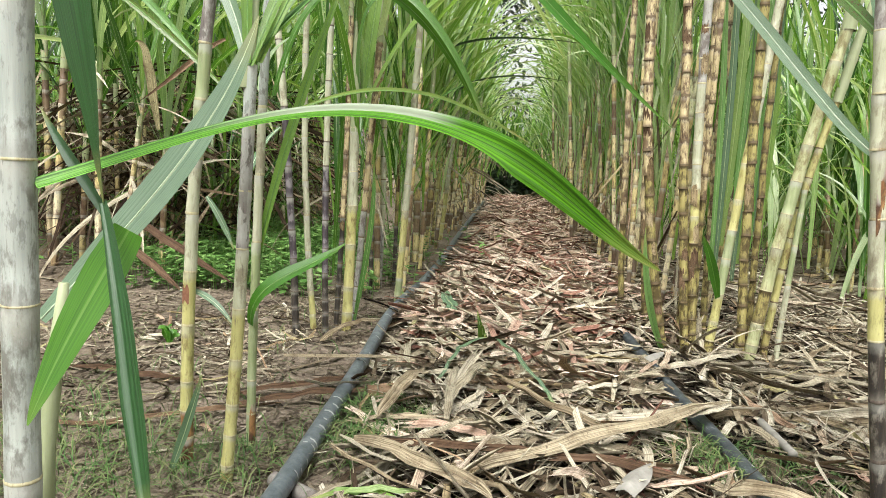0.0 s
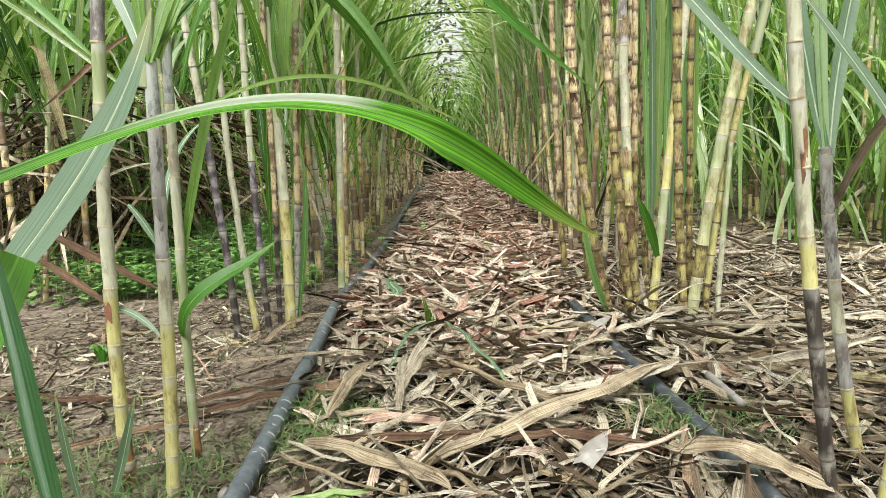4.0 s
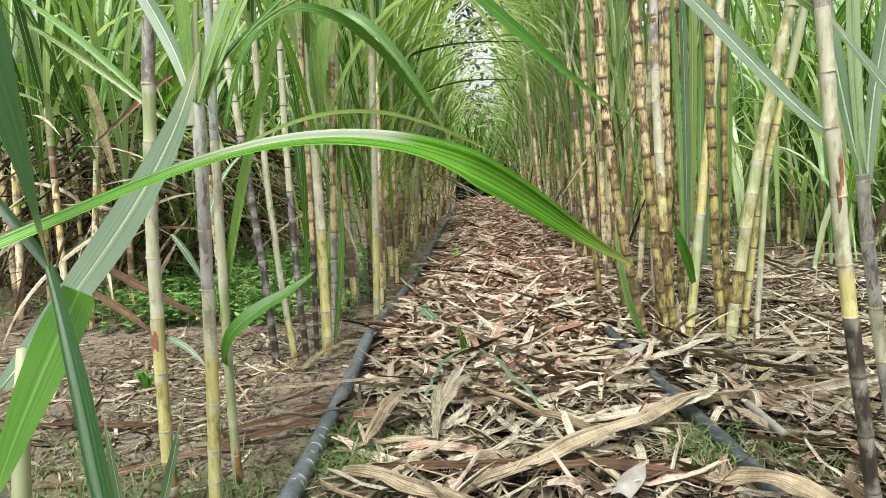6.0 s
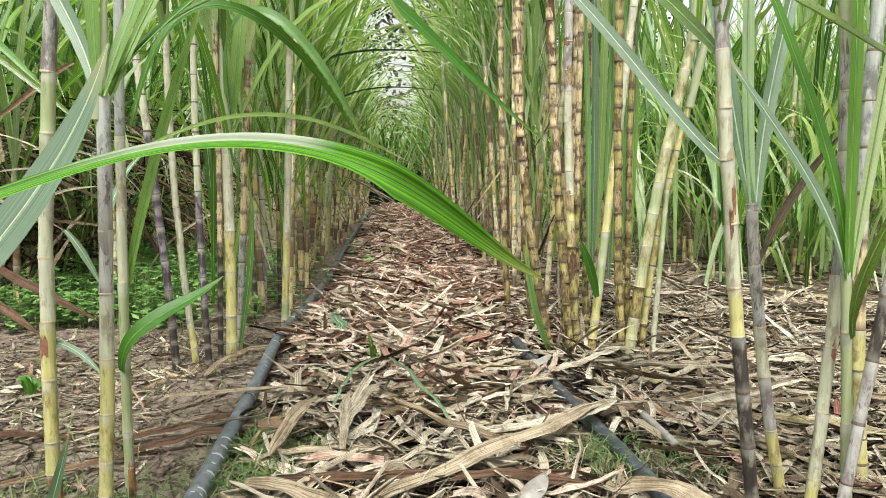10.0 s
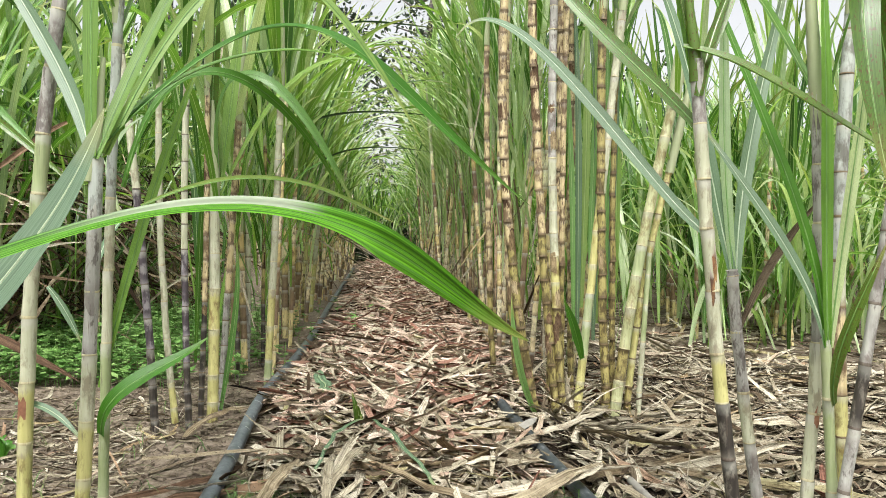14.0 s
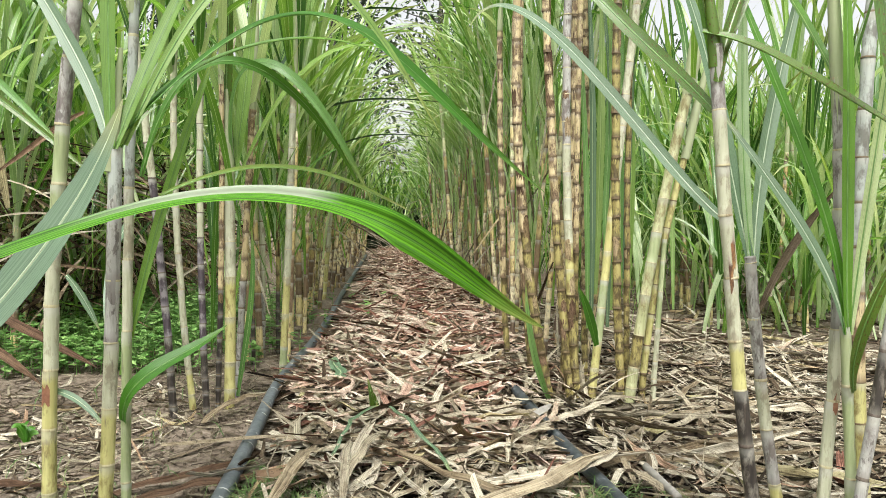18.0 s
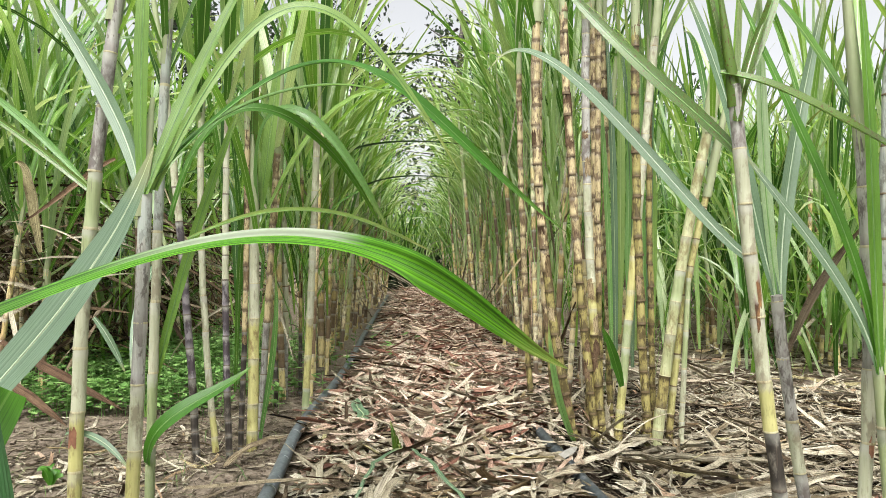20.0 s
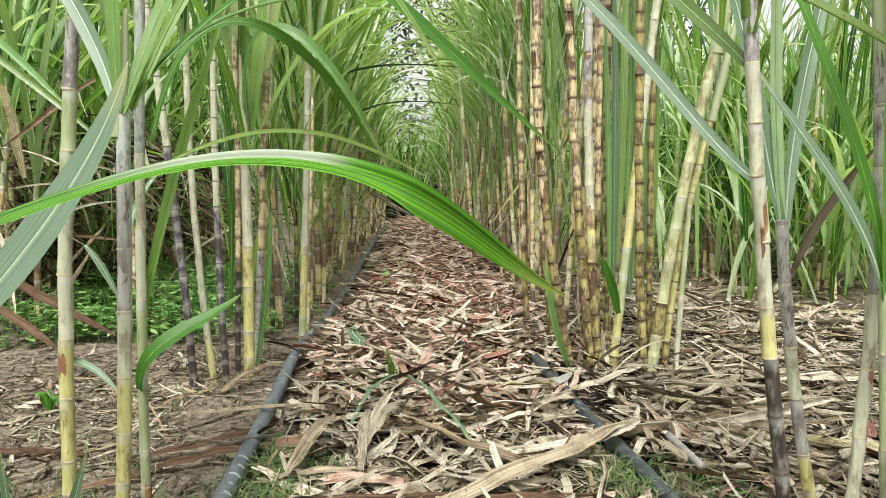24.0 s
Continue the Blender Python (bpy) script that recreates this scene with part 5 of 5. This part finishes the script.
fallen(((0.434, 1.338), (0.583, 1.399), (0.788, 1.478), (0.999, 1.563)), 0.035, 0.035, 0.030, M_STREAK, "long streaked dry leaf beside the clump", 0.4, 0.01)
fallen(((0.436, 1.39), (0.612, 1.43), (0.741, 1.33), (0.816, 1.27)), 0.035, 0.030, 0.024, M_STREAK, "broad streaked dry leaf beside the clump", 0.3, 0.01)
fallen(((0.70, 1.34), (0.80, 1.305), (0.884, 1.267), (1.02, 1.20)), 0.035, 0.035, 0.034, M_OLD, "broad olive dry leaf with a rusty streak", 0.3, 0.01)
fallen(((0.54, 1.69), (0.668, 1.62), (0.85, 1.72), (1.221, 1.918)), 0.035, 0.035, 0.026, M_STREAK, "long dry leaf lying in front of the clump", 0.3, 0.01)
fallen(((-0.302, 2.092), (-0.055, 2.233), (0.244, 2.195), (0.403, 1.974)), 0.03, 0.03, 0.024, M_RED, "long reddish dry leaf lying across the path", 0.5, 0.01)
fallen(((0.20, 1.42), (0.42, 1.54), (0.54, 1.66), (0.67, 1.85)), 0.03, 0.045, 0.022, M_PALE, "curved bleached dry leaf at the foot of the clump", 0.3, 0.02)
fallen(((-1.05, 1.45), (-0.91, 1.44), (-0.81, 1.43), (-0.66, 1.40)), 0.01, 0.015, 0.022, M_BROWN, "dry brown leaf lying on bare soil", 0.4, 0.0)
fallen(((-0.95, 1.17), (-0.70, 1.10), (-0.63, 1.33), (-0.45, 1.33)), 0.008, 0.015, 0.020, M_BROWN, "rolled dark dry leaf lying on bare soil", 0.6, 0.0)
fallen(((-0.56, 1.38), (-0.47, 1.41), (-0.41, 1.44), (-0.30, 1.47)), 0.012, 0.03, 0.024, M_BROWN, "reddish dry leaf beside the hose", 0.4, 0.0)
fallen(((-0.53, 1.30), (-0.45, 1.36), (-0.38, 1.37), (-0.25, 1.36)), 0.012, 0.035, 0.024, M_BROWN, "reddish dry leaf lying under the hose", 0.4, 0.0)
fallen(((-0.15, 1.42), (-0.17, 1.32), (-0.19, 1.23), (-0.21, 1.14)), 0.05, 0.045, 0.034, M_STREAK, "broad streaked dry leaf in the litter", 0.35)
fallen(((-0.09, 1.41), (-0.09, 1.31), (-0.09, 1.20), (-0.08, 1.10)), 0.055, 0.045, 0.020, M_PALE, "narrow bleached dry leaf in the litter", 0.35)
fallen(((-0.01, 1.44), (-0.05, 1.35), (-0.07, 1.25), (-0.09, 1.16)), 0.06, 0.05, 0.022, M_PALE, "narrow bleached dry leaf in the litter", 0.35)
fallen(((-0.50, 1.80), (-0.46, 1.86), (-0.42, 1.92), (-0.375, 2.02)), 0.012, 0.03, 0.026, M_STREAK, "tan dry leaf curving over the hose", 0.3, 0.02)
fallen(((-0.12, 1.36), (-0.10, 1.44), (-0.07, 1.52), (-0.03, 1.60)), 0.045, 0.075, 0.011, M_BLUE, "wilted green leaf bent over the litter", 0.3, name="wilted_leaf", group="green leaves on the litter")
fallen(((-0.01, 1.60), (0.02, 1.48), (0.07, 1.33), (0.13, 1.20)), 0.075, 0.045, 0.011, M_BLUE, "wilted green leaf bent over the litter", 0.3, name="wilted_leaf", group="green leaves on the litter")
fallen(((-0.19, 2.14), (-0.17, 2.06), (-0.15, 2.0), (-0.145, 1.95)), 0.075, 0.05, 0.04, M_BLUE, "short pale green leaf blade on the litter", 0.2, 0.0, name="wilted_leaf", group="green leaves on the litter")

fallen(((-0.12, 0.845), (-0.15, 0.865), (-0.19, 0.862), (-0.245, 0.845)), 0.04, 0.04, 0.014, M_PALELEAF, "wilted pale green leaf lying on the litter", 0.3, 0.01, name="wilted_leaf", group="green leaves on the litter")
fallen(((-0.10, 0.868), (-0.14, 0.862), (-0.18, 0.850), (-0.22, 0.848)), 0.045, 0.04, 0.012, M_PALELEAF, "wilted pale green leaf lying on the litter", 0.3, 0.01, name="wilted_leaf", group="green leaves on the litter")
tuft = thing("cane_sprout", (-0.045, 1.66, ground_z(-0.045, 1.66)), "small green cane sprout poking through the litter", "sprout")
for i in range(3):
    v_, f_, u_ = blade(bezier([(0, 0, 0), (0.004 * i, 0, 0.05), (0.006 * i - 0.004, -0.01, 0.09), (0.012 * i - 0.016, -0.02 * i, 0.125 - 0.03 * i)], 8), 0.014, FRONT, FRONT, 0.3)
    part("leaf", mesh("leaf", v_, f_, [M_SPOT], u_), tuft)

seedling = thing("weed_seedling", (-0.893, 1.69, ground_z(-0.893, 1.69)), "small broad-leaved green weed seedling on bare soil", "weed")
for i in range(5):
    t_ = 1.3 * i
    end = np.array([math.cos(t_) * 0.03, math.sin(t_) * 0.03, 0.030 + 0.007 * i])
    v_, f_, u_ = blade(bezier([(0, 0, 0), end * (0.3, 0.3, 1.1), end * (0.7, 0.7, 1.2), end], 8), 0.022, (0, -0.6, 1), (0, -0.6, 1), 0.2, 4, 0.1)
    part("leaf", mesh("leaf", v_, f_, [M_BRIGHT], u_), seedling)


def cane_piece(x, y, turn, length, r, mat, label, hollow=False, lift=0.035):
    z = ground_z(x, y) + r + lift
    ob = thing("cane_piece", (x, y, z), label, "cane piece", "cut cane pieces in the litter")
    d = np.array([math.cos(turn), math.sin(turn), 0]) * length / 2
    v, f = tube([-d, -d * 0.9, d * 0.9, d], [r, r * 0.97, r * 0.98, r], 12, not hollow)
    part("rind", mesh("rind", v, f, [mat]), ob)
    if hollow:
        v, f = tube([-d * 0.999, d * 0.98], r * 0.82, 12, False)
        part("hollow_core", mesh("hollow_core", v, [q[::-1] for q in f], [M_DARK]), ob, "dark hollow inside")


cane_piece(-0.225, 1.34, 0.25, 0.09, 0.0145, M_BROWN, "short hollow brown cane piece with an open end", True, 0.012)
cane_piece(0.52, 1.24, 1.58, 0.15, 0.008, M_CHIP, "bleached white cane stick lying on the litter")
cane_piece(-0.275, 0.935, -0.55, 0.16, 0.013, M_GREY, "weathered grey cane piece under the hose", lift=-0.006)


def bleached_chip(x, y, turn, length, width):
    v, f, u = blade(bezier([(-length / 2, 0, 0), (-length / 6, 0, 0.008), (length / 6, 0, 0.006), (length / 2, 0, 0)], 8), width, (0, 0, 1), (0, 0, 1), -0.5, 6, 0.8, 0.02)
    rot = np.array(pose(x, y, ground_z(x, y) + 0.055, 0, 0, math.degrees(turn)))
    tagged(new("bark_chip", mesh("bark_chip", v @ rot[:3, :3].T + rot[:3, 3], f, [M_CHIP], u)), "bleached curled piece of dead sheath", "dry leaf", "dry leaves on the ground")


bleached_chip(0.21, 0.935, 1.05, 0.11, 0.036)
bleached_chip(0.375, 1.62, 0.9, 0.10, 0.03)


def hose_gap(x, y):
    """Distance sideways from the half-buried hose."""
    return abs(x - np.interp(y, [0.6, 0.95, 1.15, 1.3, 1.47, 1.87], [0.437, 0.425, 0.414, 0.398, 0.383, 0.366]))


def clear(g, x, y, turn, length):
    """Whether a leaf of that length leaves the hoses free; now and then one may cross."""
    half = abs(math.cos(turn)) * length / 2
    left = y > 1.95 or x - half > -0.285 or x < -0.45
    right = y > 1.9 or hose_gap(x, y) > half + 0.018
    return (left and right) or g.random() < 0.06


def litter():
    g = np.random.default_rng(77)
    # the nearest, one by one
    for i in range(340):
        x, y = g.uniform(-0.22, 1.0), 0.80 + 1.35 * g.random() ** 1.2
        low = 0.35 if hose_gap(x, y) < 0.09 or (y > 1.5 and x > 0.38) else 1.0
        turn, length = g.uniform(0, 6.28), g.uniform(0.08, 0.34)
        if not clear(g, x, y, turn, length):
            continue
        v, f, u = strip(g, x, y, turn, length, g.uniform(0.007, 0.024), g.uniform(0.016, 0.052) * low, 8, 6)
        mat = M_PALE if g.random() < 0.34 else (M_RED if g.random() < 0.16 else (M_STREAK if g.random() < 0.4 else M_STRAW))
        tagged(new("dry_leaf", mesh("dry_leaf", v, f, [mat], u)), "curled dry cane leaf lying in the litter", "dry leaf", "dry leaves on the ground")
    # long ones fanning out from the clump
    for i in range(34):
        x, y, turn = g.uniform(0.55, 1.25), g.uniform(1.25, 2.1), g.normal(0.1, 0.55)
        v, f, u = strip(g, x, y, turn, g.uniform(0.3, 0.6), g.uniform(0.012, 0.026), g.uniform(0.024, 0.05), 12, 8)
        tagged(new("dry_leaf", mesh("dry_leaf", v, f, [(M_STREAK, M_PALE, M_STRAW)[i % 3]], u)), "long dry cane leaf lying beside the clump", "dry leaf", "dry leaves on the ground")
    # rot gathers low strips, coloured dark as the shade between the leaves
    near, far, rot = Heap(), Heap(), Heap()
    for i in range(80):
        x, y = 0.58 + g.normal(0, 0.10), 1.86 + g.normal(0, 0.07)
        piece = crown_leaf(g, np.array([x, y, ground_z(x, y) + 0.005]), g.uniform(0, 6.28), g.uniform(0.06, 0.24), g.uniform(0.006, 0.016), g.uniform(0.6, 1.4), g.uniform(0.1, 0.9))
        near.add(np.maximum(piece[0], (-99, -99, 0.02)), *piece[1:])
    def edge(x, y, size=0.12):
        """How far an uneven border wanders at a place."""
        return size * (noise.noise((x * 2.3, y * 2.3, 5.5)) + 0.6 * noise.noise((x * 7, y * 7, 2.5)))

    def mat_spot(back):
        y = back + (2.6 - back) * g.random()
        x = -0.27 + 1.55 * g.random() ** 0.9
        if g.random() < 0.2:
            x = 1.25 + abs(g.normal(0, 0.35))
        return x + edge(0, y, 0.10) * (1 if x < 0 else 3), y

    for i in range(5600):
        x, y = mat_spot(0.45)
        lift = g.random()
        low = 0.3 if hose_gap(x, y) < 0.08 else (0.6 if y > 1.5 and x > 0.38 else 1.0)
        turn, length = g.uniform(0, 6.28), g.uniform(0.08, 0.34)
        if not clear(g, x, y, turn, length):
            continue
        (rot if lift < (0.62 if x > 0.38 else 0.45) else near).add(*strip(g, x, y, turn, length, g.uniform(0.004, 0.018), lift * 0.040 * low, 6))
    for i in range(1800):
        x, y = 0.7 + abs(g.normal(0, 1.3)), 2.3 + g.normal(0, 1.15)
        near.add(*strip(g, x, y, g.uniform(0, 6.28), g.uniform(0.1, 0.45), g.uniform(0.004, 0.02), g.uniform(0.0, 0.03), 6))
    for i in range(1600):
        x, y = g.uniform(-6.5, 6.5), g.uniform(-4, 3)
        if abs(x) > 1.7 or y < -0.6:
            near.add(*strip(g, x, y, g.uniform(0, 6.28), g.uniform(0.1, 0.5), g.uniform(0.006, 0.022), g.uniform(0.0, 0.03), 4))
    for i in range(1500):
        x, y = g.normal(0.2, 0.75), 0.75 - abs(g.normal(0, 1.3))
        near.add(*strip(g, x, y, g.uniform(0, 6.28), g.uniform(0.1, 0.45), g.uniform(0.004, 0.018), g.uniform(0.0, 0.03), 6))
    for i in range(380):
        x, y = -0.5 - abs(g.normal(0, 1.1)), 2.0 + g.normal(0, 1.4)
        near.add(*strip(g, x, y, g.uniform(0, 6.28), g.uniform(0.06, 0.30), g.uniform(0.002, 0.012), g.uniform(0.0, 0.010), 6))
    for i in range(420):
        x, y = -0.55 - abs(g.normal(0, 0.45)), 1.72 + g.normal(0, 0.28)
        near.add(*strip(g, x, y, g.uniform(0, 6.28), g.uniform(0.03, 0.15), g.uniform(0.003, 0.011), g.uniform(0.001, 0.006), 4))
    for i in range(2600):
        x, y, turn, length = g.normal(0.06, 0.20), 1.35 + 1.7 * g.random(), g.uniform(0, 6.28), g.uniform(0.08, 0.30)
        if clear(g, x, y, turn, length) and x > -0.3 and not (x > 0.36 and y > 1.6):
            (far if g.random() < np.interp(y, [1.4, 2.2], [0.2, 0.65]) else near).add(*strip(g, x, y, turn, length, g.uniform(0.008, 0.024), g.uniform(0.018, 0.05), 6))
    for i in range(5600):
        y = 2.0 + 8.5 * g.random() ** 1.5
        x = g.normal(0.16, 0.21)
        if x < -0.22:
            x = -0.22 + 0.5 * g.random()
        lift = g.random()
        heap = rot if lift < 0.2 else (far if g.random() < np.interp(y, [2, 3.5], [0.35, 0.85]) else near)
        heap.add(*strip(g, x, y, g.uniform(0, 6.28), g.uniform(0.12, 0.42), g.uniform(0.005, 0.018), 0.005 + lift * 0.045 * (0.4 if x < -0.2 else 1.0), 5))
    for i in range(3800):
        x, y = mat_spot(0.5)
        turn, length = g.uniform(0, 6.28), g.uniform(0.06, 0.26)
        if not clear(g, x, y, turn, length):
            continue
        near.add(*strip(g, x, y, turn, length, g.uniform(0.0012, 0.004), g.uniform(0.012, 0.045) * (0.3 if hose_gap(x, y) < 0.07 else 1), 5))
    tagged(new("leaf_litter", near.mesh("leaf_litter", M_STRAW_ALL)), "thick mat of tan and grey dry cane leaves covering the path", "leaf litter", kind="stuff")
    tagged(new("rotting_leaf_litter", rot.mesh("rotting_leaf_litter", M_GAP_SHADE_ALL)), "dark bottom layer of dry leaves, with the shade of the gaps painted in", "leaf litter", kind="stuff")
    tagged(new("red_leaf_litter", far.mesh("red_leaf_litter", M_RED_ALL)), "reddish-brown dry cane leaves further along the path", "leaf litter", kind="stuff")
    chaff = Heap()
    for i in range(14000):
        side = g.random() < 0.6
        x = -0.27 - abs(g.normal(0, 0.95)) if side else g.uniform(-0.3, 1.2) + edge(0, i * 0.01, 0.2)
        y = 0.7 + 2.6 * g.random() ** 1.4 if g.random() < 0.85 else g.normal(0.6, 1.2)
        a, ln, w = g.uniform(0, 6.28), g.uniform(0.015, 0.085), g.uniform(0.0006, 0.0028)
        z = ground_z(x, y) + g.uniform(0.001, 0.008)
        d, s = np.array([math.cos(a), math.sin(a), g.normal(0, 0.12)]) * ln / 2, np.array([-math.sin(a), math.cos(a), 0.4]) * w
        c = np.array([x, y, z])
        chaff.add(np.array([c - d - s, c + d - s, c + d + s, c - d + s]), [(0, 1, 2, 3)], np.array([(0, 0), (0, 1), (1, 1), (1, 0)]))
    clods = Heap()
    cube = np.array([(x, y, z) for z in (-1, 1) for y in (-1, 1) for x in (-1, 1)], float)
    box = np.array([(0, 1, 3, 2), (4, 6, 7, 5), (0, 4, 5, 1), (2, 3, 7, 6), (0, 2, 6, 4), (1, 5, 7, 3)])
    for i in range(3600):
        x, y = -0.25 - abs(g.normal(0, 0.85)), 1.5 + g.normal(0, 0.75)
        r = 0.0016 + 0.007 * g.random() ** 3
        clods.add((cube + g.normal(0, 0.3, (8, 3))) * r * g.uniform(0.6, 1.2, 3) * 0.7 + (x, y, ground_z(x, y) + r * 0.3), box)
    tagged(new("soil_crumbs", clods.mesh("soil_crumbs", M_SOIL, smooth=False)), "small crumbs of dry soil", "soil", kind="stuff")
    tagged(new("straw_chaff", chaff.mesh("straw_chaff", M_CHAFF)), "fine straw bits scattered on the soil", "straw", kind="stuff")


litter()


# ---- weeds and grass ----
def weeds():
    g = np.random.default_rng(91)
    leaves = Heap()
    for i in range(1250):
        cx = g.normal(-1.12, 0.30)
        cy = g.uniform(2.35, 4.3)
        h = g.uniform(0.03, 0.17)
        z0 = ground_z(cx, cy)
        v, f = tube([(cx, cy, z0 - 0.01), (cx + g.normal(0, 0.01), cy, z0 + h)], 0.0012, 3, False)
        leaves.add(v, f)
        for _ in range(int(g.integers(5, 10))):
            a = g.uniform(0, 6.28)
            p = np.array([cx, cy, z0 + h * g.uniform(0.4, 1.0)])
            d = np.array([math.cos(a), math.sin(a), g.uniform(-0.3, 0.5)])
            s = np.array([-math.sin(a), math.cos(a), 0.0])
            ln = g.uniform(0.018, 0.046)
            w = ln * g.uniform(0.28, 0.4)
            leaves.add(np.array([p, p + d * ln * 0.45 + s * w, p + d * ln, p + d * ln * 0.45 - s * w, p + d * ln * 0.5 - (0, 0, 0.004)]), [(0, 1, 2, 4), (0, 4, 2, 3)])
    tagged(new("weeds", leaves.mesh("weeds", M_WEED, smooth=False)), "patch of low bright green weeds on the soil", "weeds", kind="stuff")
    grass = Heap()
    for cx, cy, sx, sy, count, hh in ((-0.23, 1.20, 0.05, 0.09, 560, 0.035), (0.36, 1.12, 0.05, 0.06, 220, 0.035), (0.02, 1.6, 0.08, 0.08, 90, 0.03), (-0.75, 1.0, 0.17, 0.18, 950, 0.035),
                                     (-0.45, 1.05, 0.1, 0.08, 260, 0.025), (0.05, 2.9, 0.15, 0.3, 120, 0.04), (-0.85, 1.8, 0.3, 0.3, 160, 0.03), (0.55, 1.12, 0.05, 0.05, 150, 0.035), (-0.1, 0.87, 0.06, 0.02, 40, 0.02)):
        for i in range(count):
            x, y = g.normal(cx, sx), g.normal(cy, sy)
            z, a, ln = ground_z(x, y), g.uniform(0, 6.28), g.uniform(0.03, 0.09)
            d = np.array([math.cos(a), math.sin(a), 0]) * ln
            sp = bezier([(x, y, z), (x + d[0] * 0.2, y + d[1] * 0.2, z + hh), (x + d[0] * 0.6, y + d[1] * 0.6, z + hh * 1.3), (x + d[0], y + d[1], z + hh * 0.6)], 4)
            grass.add(*blade(sp, g.uniform(0.001, 0.0028), (0, 0, 1), (0, 0, 1), 0.1, 2))
    tagged(new("grass", grass.mesh("grass", M_GRASS)), "thin green grass tufts between the dry leaves", "grass", kind="stuff")


weeds()
